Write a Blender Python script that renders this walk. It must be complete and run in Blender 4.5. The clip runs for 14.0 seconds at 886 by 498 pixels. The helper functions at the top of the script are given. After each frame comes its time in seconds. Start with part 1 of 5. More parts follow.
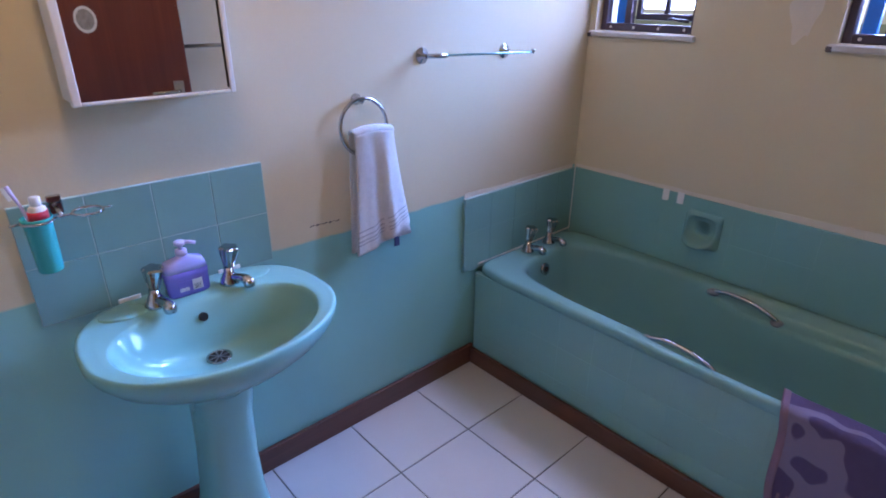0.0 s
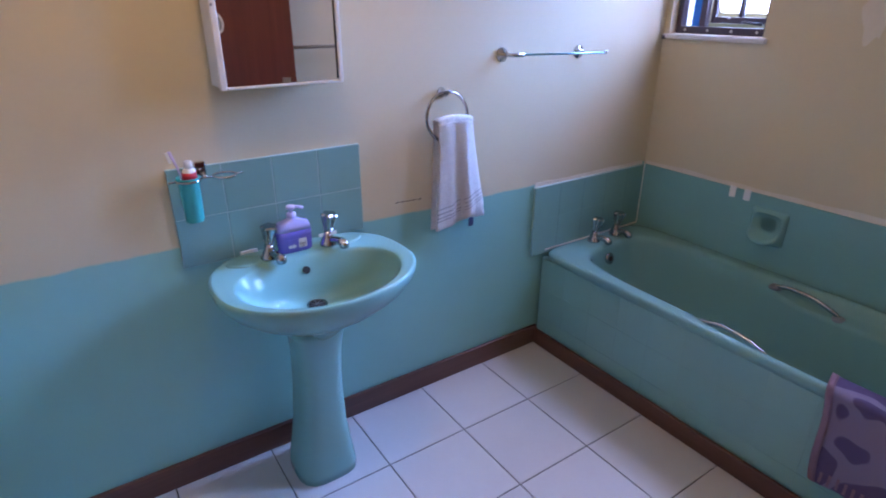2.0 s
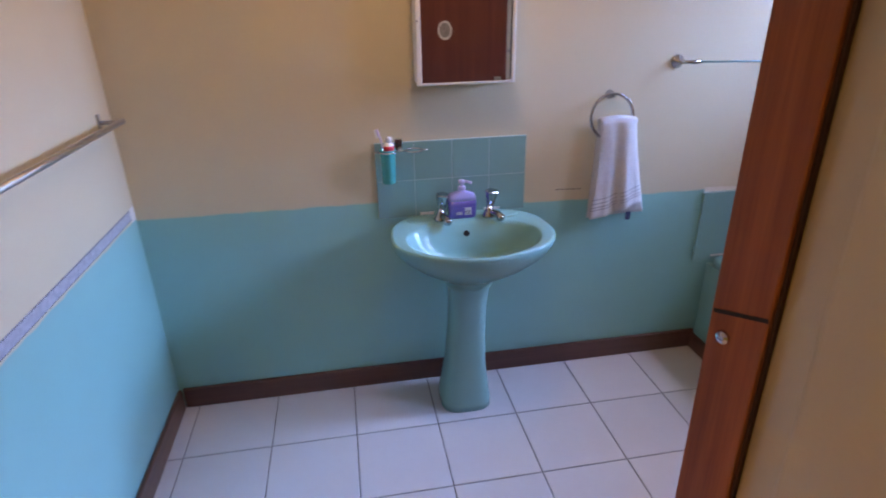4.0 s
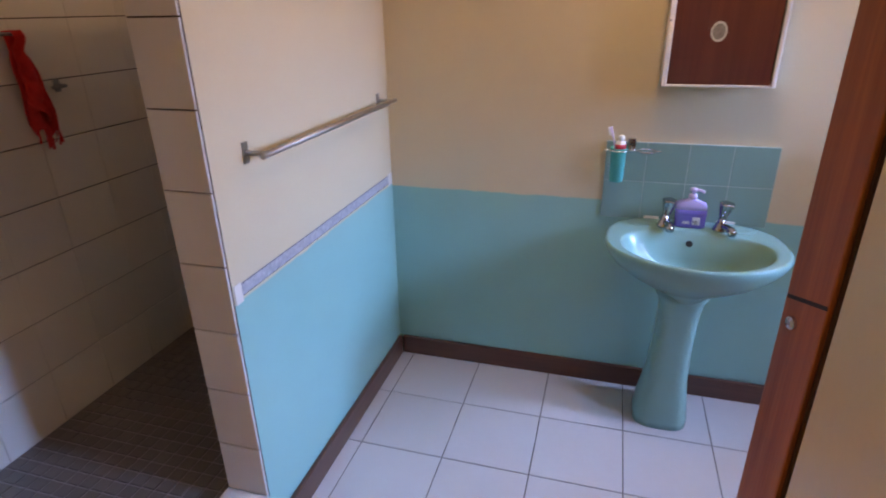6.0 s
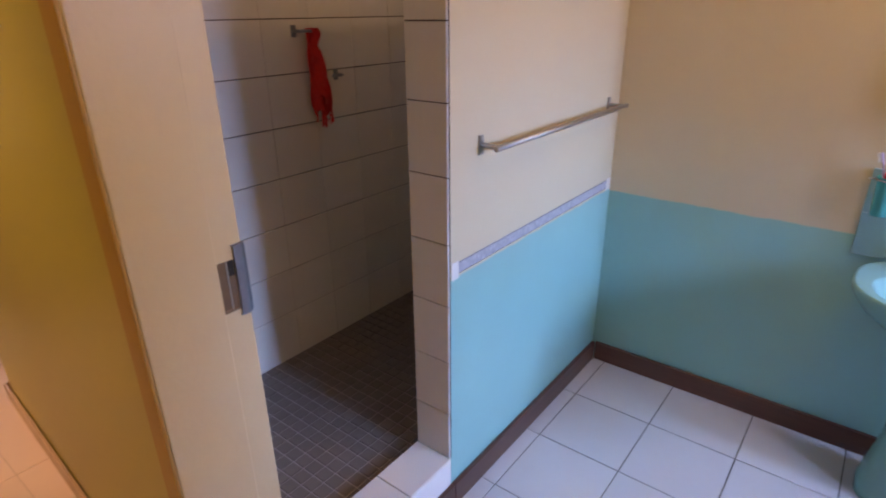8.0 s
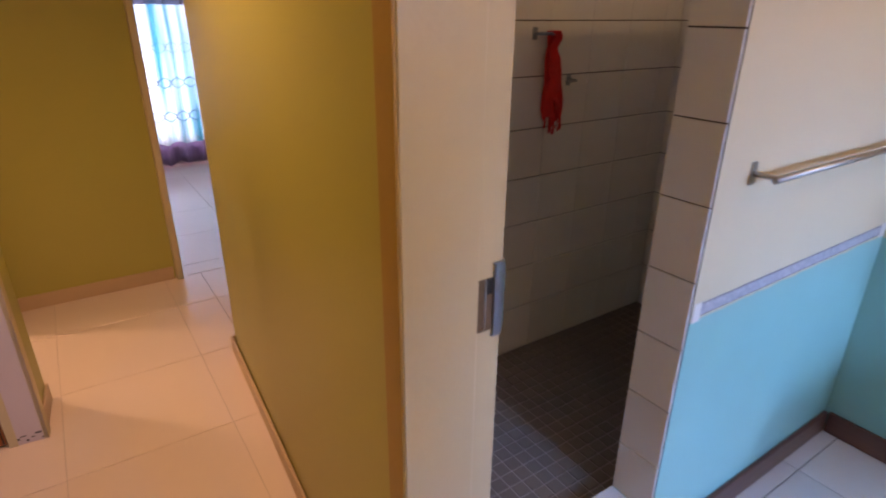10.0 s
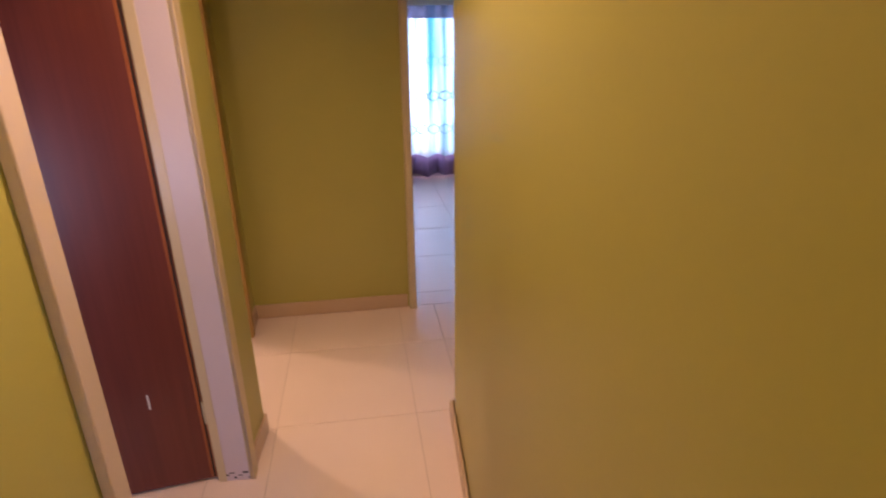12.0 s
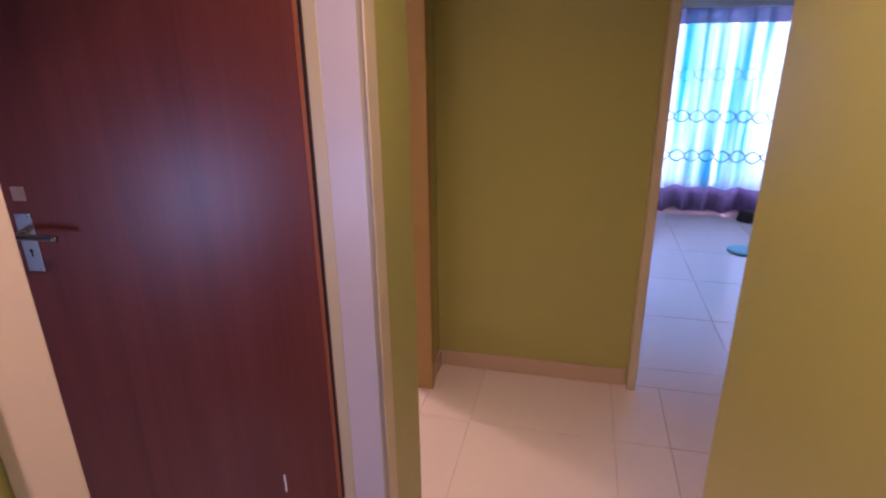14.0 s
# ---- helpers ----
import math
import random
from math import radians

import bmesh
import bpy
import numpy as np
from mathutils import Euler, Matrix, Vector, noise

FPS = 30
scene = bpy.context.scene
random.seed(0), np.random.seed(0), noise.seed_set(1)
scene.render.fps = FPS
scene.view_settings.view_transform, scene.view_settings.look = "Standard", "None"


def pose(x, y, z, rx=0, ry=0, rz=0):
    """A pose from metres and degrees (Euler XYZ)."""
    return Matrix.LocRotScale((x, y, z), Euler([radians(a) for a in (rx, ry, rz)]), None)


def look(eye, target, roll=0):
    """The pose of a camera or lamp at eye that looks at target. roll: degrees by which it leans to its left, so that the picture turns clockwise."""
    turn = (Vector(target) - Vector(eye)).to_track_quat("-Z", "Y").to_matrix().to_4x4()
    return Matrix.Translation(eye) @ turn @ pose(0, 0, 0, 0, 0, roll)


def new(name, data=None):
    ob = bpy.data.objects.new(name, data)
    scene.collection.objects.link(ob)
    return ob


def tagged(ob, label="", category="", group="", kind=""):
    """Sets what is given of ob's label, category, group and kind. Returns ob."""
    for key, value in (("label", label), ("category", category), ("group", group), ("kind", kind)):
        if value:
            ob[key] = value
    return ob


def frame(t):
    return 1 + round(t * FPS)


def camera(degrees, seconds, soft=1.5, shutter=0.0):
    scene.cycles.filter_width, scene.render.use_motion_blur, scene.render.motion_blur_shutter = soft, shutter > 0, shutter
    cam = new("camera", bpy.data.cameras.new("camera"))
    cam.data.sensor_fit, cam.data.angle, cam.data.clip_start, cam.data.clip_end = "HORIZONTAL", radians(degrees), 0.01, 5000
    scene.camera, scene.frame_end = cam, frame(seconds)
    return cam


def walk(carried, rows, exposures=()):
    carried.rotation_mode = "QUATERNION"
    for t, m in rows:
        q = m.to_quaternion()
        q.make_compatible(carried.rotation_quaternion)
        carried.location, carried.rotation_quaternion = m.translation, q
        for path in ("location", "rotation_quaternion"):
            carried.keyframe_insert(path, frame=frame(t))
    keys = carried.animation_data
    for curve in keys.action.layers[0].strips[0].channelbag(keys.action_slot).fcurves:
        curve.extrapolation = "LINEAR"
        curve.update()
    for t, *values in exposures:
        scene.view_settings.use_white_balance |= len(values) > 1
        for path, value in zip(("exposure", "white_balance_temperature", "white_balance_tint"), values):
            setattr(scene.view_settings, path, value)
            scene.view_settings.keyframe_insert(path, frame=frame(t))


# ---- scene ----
cam = camera(76.2, 14.0, soft=1.9, shutter=0.4)
PATH = [
    (0, (-0.244, -1.204, 1.547), (0.986, 0.143, 0.727), 0.6),
    (0.5, (-0.314, -1.25, 1.549), (0.926, 0.092, 0.736), 0.6),
    (1, (-0.339, -1.283, 1.56), (0.897, 0.06, 0.741), 0.7),
    (1.5, (-0.364, -1.34, 1.552), (0.8, 0.071, 0.743), 0.4),
    (2, (-0.39, -1.401, 1.545), (0.639, 0.113, 0.741), 0.2),
    (2.2, (-0.398, -1.399, 1.553), (0.597, 0.137, 0.746), 0.1),
    (4.3, (-0.254, -1.856, 1.593), (-0.106, -0.028, 0.796), -1.2),
    (4.5, (-0.239, -1.857, 1.586), (-0.197, -0.023, 0.791), -1.2),
    (5, (-0.21, -1.884, 1.586), (-0.375, -0.055, 0.795), -1.1),
    (5.5, (-0.183, -1.912, 1.586), (-0.535, -0.108, 0.799), -1.1),
    (6, (-0.166, -1.938, 1.586), (-0.692, -0.175, 0.801), -1.1),
    (6.5, (-0.158, -1.956, 1.582), (-0.842, -0.247, 0.802), -1.0),
    (7, (-0.159, -1.987, 1.587), (-1.003, -0.35, 0.809), -0.8),
    (7.5, (-0.164, -2.007, 1.59), (-1.159, -0.454, 0.815), -0.8),
    (8, (-0.169, -2.016, 1.602), (-1.308, -0.567, 0.824), -0.6),
    (8.5, (-0.179, -2.037, 1.615), (-1.445, -0.698, 0.835), -0.2),
    (9, (-0.184, -2.063, 1.625), (-1.563, -0.842, 0.845), -0.1),
    (9.2, (-0.203, -2.084, 1.619), (-1.615, -0.898, 0.845), 0.2),
    (11.3, (-0.784, -1.990, 1.601), (-2.520, -1.365, 0.817), -0.5),
    (11.5, (-0.847, -1.971, 1.601), (-2.611, -1.436, 0.826), -0.5),
    (12, (-1.007, -1.905, 1.600), (-2.845, -1.631, 0.859), -0.7),
    (12.5, (-1.165, -1.898, 1.590), (-3.026, -1.885, 0.858), -0.2),
    (13, (-1.335, -1.930, 1.589), (-3.194, -2.062, 0.864), -0.2),
    (13.5, (-1.505, -1.943, 1.574), (-3.351, -2.216, 0.854), 0.0),
    (14, (-1.657, -1.955, 1.542), (-3.481, -2.394, 0.850), -0.7),
]
walk(cam, [(t, look(eye, target, roll)) for t, eye, target, roll in PATH],
     exposures=[(0, 0.0, 6400, 16), (2.2, 0.0, 6600, 16), (4.5, -0.18, 8100, 18), (6.5, -0.04, 8600, 18), (9.2, -0.06, 8500, 15), (11.3, 0.0, 6900, 11), (12.2, 0.08, 6500, 12), (14, -0.06, 5250, 18)])

# ---- world, sun, large lights ----
world = bpy.data.worlds.new("world")
scene.world = world
world.use_nodes = True
wn = world.node_tree
sky = wn.nodes.new("ShaderNodeTexSky")
sky.sky_type = "NISHITA"
sky.sun_disc = False
sky.sun_elevation = radians(48)
sky.sun_rotation = radians(-80)
wn.links.new(sky.outputs[0], wn.nodes["Background"].inputs[0])
wn.nodes["Background"].inputs[1].default_value = 0.15


def lamp(name, kind, energy, colour, m, size=0.1, size_y=None, angle=None, spread=180):
    data = bpy.data.lights.new(name, kind)
    data.energy, data.color = energy, colour
    if kind == "AREA":
        data.shape, data.size, data.size_y = "RECTANGLE", size, size_y or size
        data.spread = radians(spread)
    elif kind == "SUN":
        data.angle = angle
    else:
        data.shadow_soft_size = size
        if kind == "SPOT":
            data.spot_size, data.spot_blend = radians(152), 0.9
    ob = new(name, data)
    ob.matrix_world = m
    return ob


lamp("sun", "SUN", 3.0, (1.0, 0.94, 0.85), look((-40, -7, 45), (0, 0, 0)), angle=radians(0.5))
# sky light standing in the openings of the two bathroom windows and the far room's window
for y in (0.085, -0.845):
    lamp("window_light", "AREA", 15, (0.42, 0.52, 1.0), look((2.16, y, 1.78), (1.0, y + 0.05, 1.0)), 0.40, 0.68, spread=108)
    lamp("sky_light", "AREA", 10.5, (0.14, 0.40, 1.0), look((2.17, y, 1.78), (1.0, y + 0.04, 1.20)), 0.40, 0.68, spread=52)
lamp("window_light", "AREA", 165, (1.0, 0.64, 1.0), look((-7.46, -0.9, 1.15), (-4, -0.9, 1.0)), 2.6, 1.6)
# unseen side-room opening, inferred from the bluish sheen on the side door
lamp("window_light", "AREA", 6.5, (0.52, 0.60, 1.0), look((-1.17, -3.35, 0.835), (-3, -3.3, 0.9)), 0.36, 0.36)
# lamp bulbs: bathroom ceiling light and passage ceiling light
lamp("bathroom_bulb", "POINT", 13, (1.0, 0.68, 0.36), pose(0.03, -0.40, 2.32), 0.04)
lamp("passage_bulb", "SPOT", 84, (1.0, 0.63, 0.45), pose(-2.10, -1.94, 2.40), 0.07)
lamp("passage_end_bulb", "POINT", 15, (1.0, 0.68, 0.42), pose(0.42, -1.98, 2.38), 0.05)
lamp("alcove_room_bulb", "POINT", 58, (1.0, 0.66, 0.48), pose(-4.24, -3.46, 2.35), 0.05)

# ---- materials ----


def mat(name, colour, rough=0.5, metal=0.0, var=0.08, scale=4.0, grain=60.0, bump=0.05, island=0.0, coat=0.0, second=None):
    """Principled surface with broad stains and fine grain; second: colour of the stains."""
    m = bpy.data.materials.new(name)
    m.use_nodes = True
    nt = m.node_tree
    b = nt.nodes["Principled BSDF"]
    b.inputs["Roughness"].default_value = rough
    b.inputs["Metallic"].default_value = metal
    b.inputs["Coat Weight"].default_value = coat
    b.inputs["Coat Roughness"].default_value = 0.1
    geo = nt.nodes.new("ShaderNodeNewGeometry")
    n1 = nt.nodes.new("ShaderNodeTexNoise")
    n1.inputs["Scale"].default_value, n1.inputs["Detail"].default_value = scale, 5
    n2 = nt.nodes.new("ShaderNodeTexNoise")
    n2.inputs["Scale"].default_value, n2.inputs["Detail"].default_value = grain, 3
    for n in (n1, n2):
        nt.links.new(geo.outputs["Position"], n.inputs["Vector"])
    mix = nt.nodes.new("ShaderNodeMix")
    mix.data_type = "RGBA"
    mix.inputs["A"].default_value = (*[max(c * (1 - var), 0) for c in colour], 1)
    top = second or [min(c * (1 + var), 1) for c in colour]
    mix.inputs["B"].default_value = (*top, 1)
    add = nt.nodes.new("ShaderNodeMath")
    add.operation = "MULTIPLY_ADD"
    add.inputs[1].default_value = 0.75
    nt.links.new(n1.outputs["Fac"], add.inputs[0])
    half = nt.nodes.new("ShaderNodeMath")
    half.operation = "MULTIPLY"
    half.inputs[1].default_value = 0.25
    nt.links.new(n2.outputs["Fac"], half.inputs[0])
    nt.links.new(half.outputs[0], add.inputs[2])
    nt.links.new(add.outputs[0], mix.inputs["Factor"])
    out = mix.outputs["Result"]
    if island:
        info = nt.nodes.new("ShaderNodeObjectInfo")
        hsv = nt.nodes.new("ShaderNodeHueSaturation")
        rng = nt.nodes.new("ShaderNodeMapRange")
        rng.inputs["To Min"].default_value, rng.inputs["To Max"].default_value = 1 - island, 1 + island
        nt.links.new(info.outputs["Random"], rng.inputs["Value"])
        nt.links.new(rng.outputs[0], hsv.inputs["Value"])
        nt.links.new(out, hsv.inputs["Color"])
        out = hsv.outputs[0]
    nt.links.new(out, b.inputs["Base Color"])
    if bump:
        bp = nt.nodes.new("ShaderNodeBump")
        bp.inputs["Strength"].default_value, bp.inputs["Distance"].default_value = bump, 0.01
        nt.links.new(n2.outputs["Fac"], bp.inputs["Height"])
        nt.links.new(bp.outputs[0], b.inputs["Normal"])
    return m


def wood(name, dark, light, rough, axis="Z", scale=1.0, coat=0.3):
    m = mat(name, dark, rough, coat=coat, bump=0.0)
    nt = m.node_tree
    b = nt.nodes["Principled BSDF"]
    geo = nt.nodes.new("ShaderNodeNewGeometry")
    mp = nt.nodes.new("ShaderNodeMapping")
    s = [22.0 * scale] * 3
    s["XYZ".index(axis)] = 0.9 * scale
    mp.inputs["Scale"].default_value = s
    nt.links.new(geo.outputs["Position"], mp.inputs["Vector"])
    n = nt.nodes.new("ShaderNodeTexNoise")
    n.inputs["Scale"].default_value, n.inputs["Detail"].default_value, n.inputs["Distortion"].default_value = 1.0, 6, 0.6
    nt.links.new(mp.outputs[0], n.inputs["Vector"])
    fine = nt.nodes.new("ShaderNodeTexNoise")
    mp2 = nt.nodes.new("ShaderNodeMapping")
    mp2.inputs["Scale"].default_value = [v * 6 for v in s]
    nt.links.new(geo.outputs["Position"], mp2.inputs["Vector"])
    nt.links.new(mp2.outputs[0], fine.inputs["Vector"])
    fine.inputs["Scale"].default_value = 1.0
    mixf = nt.nodes.new("ShaderNodeMath")
    mixf.operation = "MULTIPLY_ADD"
    mixf.inputs[1].default_value = 0.35
    nt.links.new(fine.outputs["Fac"], mixf.inputs[0])
    nt.links.new(n.outputs["Fac"], mixf.inputs[2])
    ramp = nt.nodes.new("ShaderNodeValToRGB")
    ramp.color_ramp.elements[0].position, ramp.color_ramp.elements[1].position = 0.42, 0.92
    ramp.color_ramp.elements[0].color, ramp.color_ramp.elements[1].color = (*dark, 1), (*light, 1)
    nt.links.new(mixf.outputs[0], ramp.inputs[0])
    nt.links.new(ramp.outputs[0], b.inputs["Base Color"])
    bp = nt.nodes.new("ShaderNodeBump")
    bp.inputs["Strength"].default_value, bp.inputs["Distance"].default_value = 0.08, 0.004
    nt.links.new(fine.outputs["Fac"], bp.inputs["Height"])
    nt.links.new(bp.outputs[0], b.inputs["Normal"])
    return m


AQUA = (0.23, 0.50, 0.47)
CREAM = (0.63, 0.54, 0.37)


def dado(name, low_z0, low_z1, x0, x1):
    """Cream wall with an aqua dado brushed up to a hand-cut line that runs from low_z0 at x0 to low_z1 at x1."""
    m = mat(name, CREAM, 0.55, var=0.07, scale=1.6, grain=120, bump=0.04)
    nt = m.node_tree
    b = nt.nodes["Principled BSDF"]
    old = b.inputs["Base Color"].links[0].from_socket
    geo = nt.nodes.new("ShaderNodeNewGeometry")
    xyz = nt.nodes.new("ShaderNodeSeparateXYZ")
    nt.links.new(geo.outputs["Position"], xyz.inputs[0])
    line = nt.nodes.new("ShaderNodeMapRange")
    for key, v in (("From Min", x0), ("From Max", x1), ("To Min", low_z0), ("To Max", low_z1)):
        line.inputs[key].default_value = v
    nt.links.new(xyz.outputs["X"], line.inputs["Value"])
    wob = nt.nodes.new("ShaderNodeTexNoise")
    wob.inputs["Scale"].default_value, wob.inputs["Detail"].default_value = 14, 6
    nt.links.new(geo.outputs["Position"], wob.inputs["Vector"])
    w2 = nt.nodes.new("ShaderNodeMath")
    w2.operation = "MULTIPLY_ADD"
    w2.inputs[1].default_value = 0.016
    nt.links.new(wob.outputs["Fac"], w2.inputs[0])
    nt.links.new(line.outputs[0], w2.inputs[2])
    cmp = nt.nodes.new("ShaderNodeMapRange")
    sub = nt.nodes.new("ShaderNodeMath")
    sub.operation = "SUBTRACT"
    nt.links.new(w2.outputs[0], sub.inputs[0])
    nt.links.new(xyz.outputs["Z"], sub.inputs[1])
    cmp.inputs["From Min"].default_value, cmp.inputs["From Max"].default_value = 0.005, 0.011
    nt.links.new(sub.outputs[0], cmp.inputs["Value"])
    aq = nt.nodes.new("ShaderNodeMix")
    aq.data_type = "RGBA"
    aq.inputs["A"].default_value = (*[c * 0.92 for c in AQUA], 1)
    aq.inputs["B"].default_value = (*[c * 1.08 for c in AQUA], 1)
    nz = nt.nodes.new("ShaderNodeTexNoise")
    nz.inputs["Scale"].default_value, nz.inputs["Detail"].default_value = 3, 5
    nt.links.new(geo.outputs["Position"], nz.inputs["Vector"])
    nt.links.new(nz.outputs["Fac"], aq.inputs["Factor"])
    mix = nt.nodes.new("ShaderNodeMix")
    mix.data_type = "RGBA"
    nt.links.new(cmp.outputs[0], mix.inputs["Factor"])
    nt.links.new(old, mix.inputs["A"])
    nt.links.new(aq.outputs["Result"], mix.inputs["B"])
    nt.links.new(mix.outputs["Result"], b.inputs["Base Color"])
    rr = nt.nodes.new("ShaderNodeMapRange")
    rr.inputs["To Min"].default_value, rr.inputs["To Max"].default_value = 0.6, 0.33
    nt.links.new(cmp.outputs[0], rr.inputs["Value"])
    nt.links.new(rr.outputs[0], b.inputs["Roughness"])
    return m


M_DADO = dado("cream_wall_aqua_dado", 0.862, 0.812, -0.17, 0.46)
M_DADO_P = dado("partition_paint", 0.872, 0.872, -2, 2)
M_CREAM = mat("cream_plaster", CREAM, 0.6, var=0.08, scale=1.8, grain=120, bump=0.04)
M_PATCH = mat("bare_filler", (0.74, 0.70, 0.66), 0.8, var=0.10, scale=14, bump=0.15)
M_FILLER = mat("cream_filler", (0.70, 0.63, 0.53), 0.8, var=0.12, scale=14, bump=0.15)
M_BRONZE = mat("worn_bronze", (0.20, 0.13, 0.08), 0.5, 0.6, var=0.3, scale=40)
M_CEIL = mat("white_ceiling", (0.78, 0.76, 0.72), 0.8, var=0.03)
M_OLIVE = mat("yellow_green_wall_paint", (0.42, 0.39, 0.105), 0.38, var=0.06, scale=1.5, grain=110, bump=0.025)
M_BAND = mat("brown_ochre_frame_edge_paint", (0.40, 0.25, 0.075), 0.4, var=0.08, scale=4)
M_FLOOR = mat("white_floor_tile", (0.58, 0.56, 0.57), 0.28, var=0.06, scale=5, grain=40, bump=0.02, island=0.03)
M_GROUT = mat("dark_grout", (0.10, 0.09, 0.085), 0.9, var=0.2, scale=12)
M_PFLOOR = mat("cream_floor_tile", (0.80, 0.65, 0.57), 0.22, var=0.04, scale=3, grain=30, bump=0.01, island=0.02)
M_PGROUT = mat("tan_grout", (0.64, 0.52, 0.45), 0.9, var=0.15, scale=12)
M_SKIRT = mat("tile_skirting", (0.55, 0.40, 0.28), 0.35, var=0.10, scale=6)
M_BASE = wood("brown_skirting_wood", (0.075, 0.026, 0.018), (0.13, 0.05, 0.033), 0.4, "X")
M_BASEY = wood("brown_skirting_wood_along", (0.075, 0.026, 0.018), (0.13, 0.05, 0.033), 0.4, "Y")
M_DOOR = wood("varnished_red_brown_door", (0.118, 0.025, 0.018), (0.175, 0.042, 0.028), 0.36, "Z", 0.7, coat=0.0)
M_LIP = wood("orange_brown_door_edge", (0.20, 0.050, 0.014), (0.42, 0.13, 0.036), 0.42, "Z", 3.0, coat=0.0)
# near-black wood: the shade on the door's back is put into its colour
M_BACKSHADE = wood("shaded_door_back", (0.030, 0.010, 0.007), (0.055, 0.018, 0.012), 0.6, "Z", 0.7, coat=0.0)
M_FRAME = mat("cream_gloss_frame_paint", (0.60, 0.50, 0.32), 0.32, var=0.05, scale=3, grain=90, bump=0.04)
M_FRAME2 = mat("pinkish_cream_frame_paint", (0.60, 0.49, 0.42), 0.35, var=0.05, scale=3, grain=90, bump=0.04)
M_LILAC = mat("white_gloss_frame_paint", (0.62, 0.54, 0.60), 0.32, var=0.05, scale=3, grain=90, bump=0.04)
M_AQTILE = mat("aqua_glazed_tile", (0.20, 0.365, 0.335), 0.14, var=0.05, scale=5, grain=30, bump=0.012, island=0.03)
M_PANEL = mat("aqua_panel_tile", (0.205, 0.415, 0.40), 0.16, var=0.05, scale=5, grain=30, bump=0.012, island=0.008)
M_AQGROUT = mat("pale_grout", (0.35, 0.48, 0.46), 0.85, var=0.12, scale=20)
M_AQJOINT = mat("aqua_painted_joint", (0.20, 0.405, 0.39), 0.6, var=0.1, scale=20)
M_WGROUT = mat("white_sealant", (0.74, 0.75, 0.72), 0.6, var=0.12, scale=30)
M_BASIN = mat("aqua_basin_ceramic", (0.20, 0.405, 0.375), 0.06, var=0.03, scale=3, grain=20, bump=0.0, coat=0.0)
M_BATH = mat("aqua_enamel", (0.19, 0.385, 0.375), 0.15, var=0.04, scale=3, grain=20, bump=0.0, coat=0.0)
M_BASIN.node_tree.nodes["Principled BSDF"].inputs["Specular IOR Level"].default_value = 0.3
M_BATH.node_tree.nodes["Principled BSDF"].inputs["Specular IOR Level"].default_value = 0.25
M_CHROME = mat("chrome", (0.47, 0.47, 0.50), 0.08, 1.0, var=0.05, scale=30, bump=0.0)
M_TEALROD = mat("pale_teal_rod", (0.24, 0.46, 0.50), 0.15, 0.3, var=0.05, scale=20, bump=0.0)
M_STEEL = mat("brushed_steel", (0.44, 0.41, 0.37), 0.45, 1.0, var=0.1, scale=20, grain=200, bump=0.03)
M_DULL = mat("worn_grey_metal", (0.30, 0.32, 0.36), 0.45, 1.0, var=0.2, scale=30, bump=0.05)
M_BLACK = mat("dark_hole", (0.012, 0.011, 0.011), 0.7, var=0.1)
M_WHITE = mat("white_plastic", (0.78, 0.77, 0.75), 0.35, var=0.03, bump=0.0)
M_WTILE = mat("white_shower_tile", (0.78, 0.74, 0.71), 0.22, var=0.05, scale=4, grain=30, bump=0.01, island=0.03)
M_BGROUT = mat("brown_stained_grout", (0.085, 0.055, 0.042), 0.9, var=0.25, scale=10)
M_LGROUT = mat("pale_shower_grout", (0.48, 0.44, 0.41), 0.9, var=0.15, scale=12)
M_MOS = mat("dark_brown_mosaic", (0.17, 0.14, 0.13), 0.35, var=0.16, scale=6, grain=40, bump=0.03, island=0.07)
M_MGROUT = mat("mosaic_grout", (0.34, 0.31, 0.31), 0.9, var=0.15, scale=20)
M_WINF = mat("dark_purple_brown_window_paint", (0.055, 0.035, 0.055), 0.35, var=0.15, scale=9, bump=0.05)
M_SILL = mat("chipped_white_sill_paint", (0.62, 0.58, 0.55), 0.5, var=0.2, scale=16, bump=0.1)
M_BLUE = mat("bright_blue", (0.02, 0.20, 0.62), 0.4, var=0.1)
M_TOWEL = mat("white_terry", (0.72, 0.70, 0.70), 0.95, var=0.16, scale=70, grain=300, bump=1.0)
M_TSTRIPE = mat("grey_towel_band", (0.42, 0.40, 0.42), 0.95, var=0.15, scale=60, grain=420, bump=0.5)
M_TAG = mat("dark_blue_cloth_tag", (0.04, 0.05, 0.13), 0.8, var=0.2)
M_RED = mat("red_net_cloth", (0.62, 0.018, 0.018), 0.8, var=0.35, scale=30, grain=120, bump=0.6)
M_CUP = mat("teal_plastic_cup", (0.04, 0.40, 0.37), 0.25, var=0.04, bump=0.0)
M_PTUBE = mat("white_tube", (0.80, 0.78, 0.76), 0.3, var=0.03, bump=0.0)
M_PRED = mat("red_print", (0.55, 0.02, 0.04), 0.4, var=0.05, bump=0.0)
M_LILACP = mat("lilac_plastic", (0.62, 0.55, 0.80), 0.3, var=0.04, bump=0.0)
M_SOAP = mat("violet_liquid_soap", (0.17, 0.14, 0.52), 0.12, var=0.08, scale=10, bump=0.0, coat=0.6)
M_SOAPTOP = mat("clear_lilac_bottle_top", (0.40, 0.38, 0.72), 0.15, var=0.06, bump=0.0, coat=0.5)
M_LABEL = mat("pale_label", (0.70, 0.68, 0.74), 0.45, var=0.05, bump=0.0)
M_SWITCH = mat("cream_switch_plastic", (0.70, 0.62, 0.50), 0.3, var=0.03, bump=0.0)
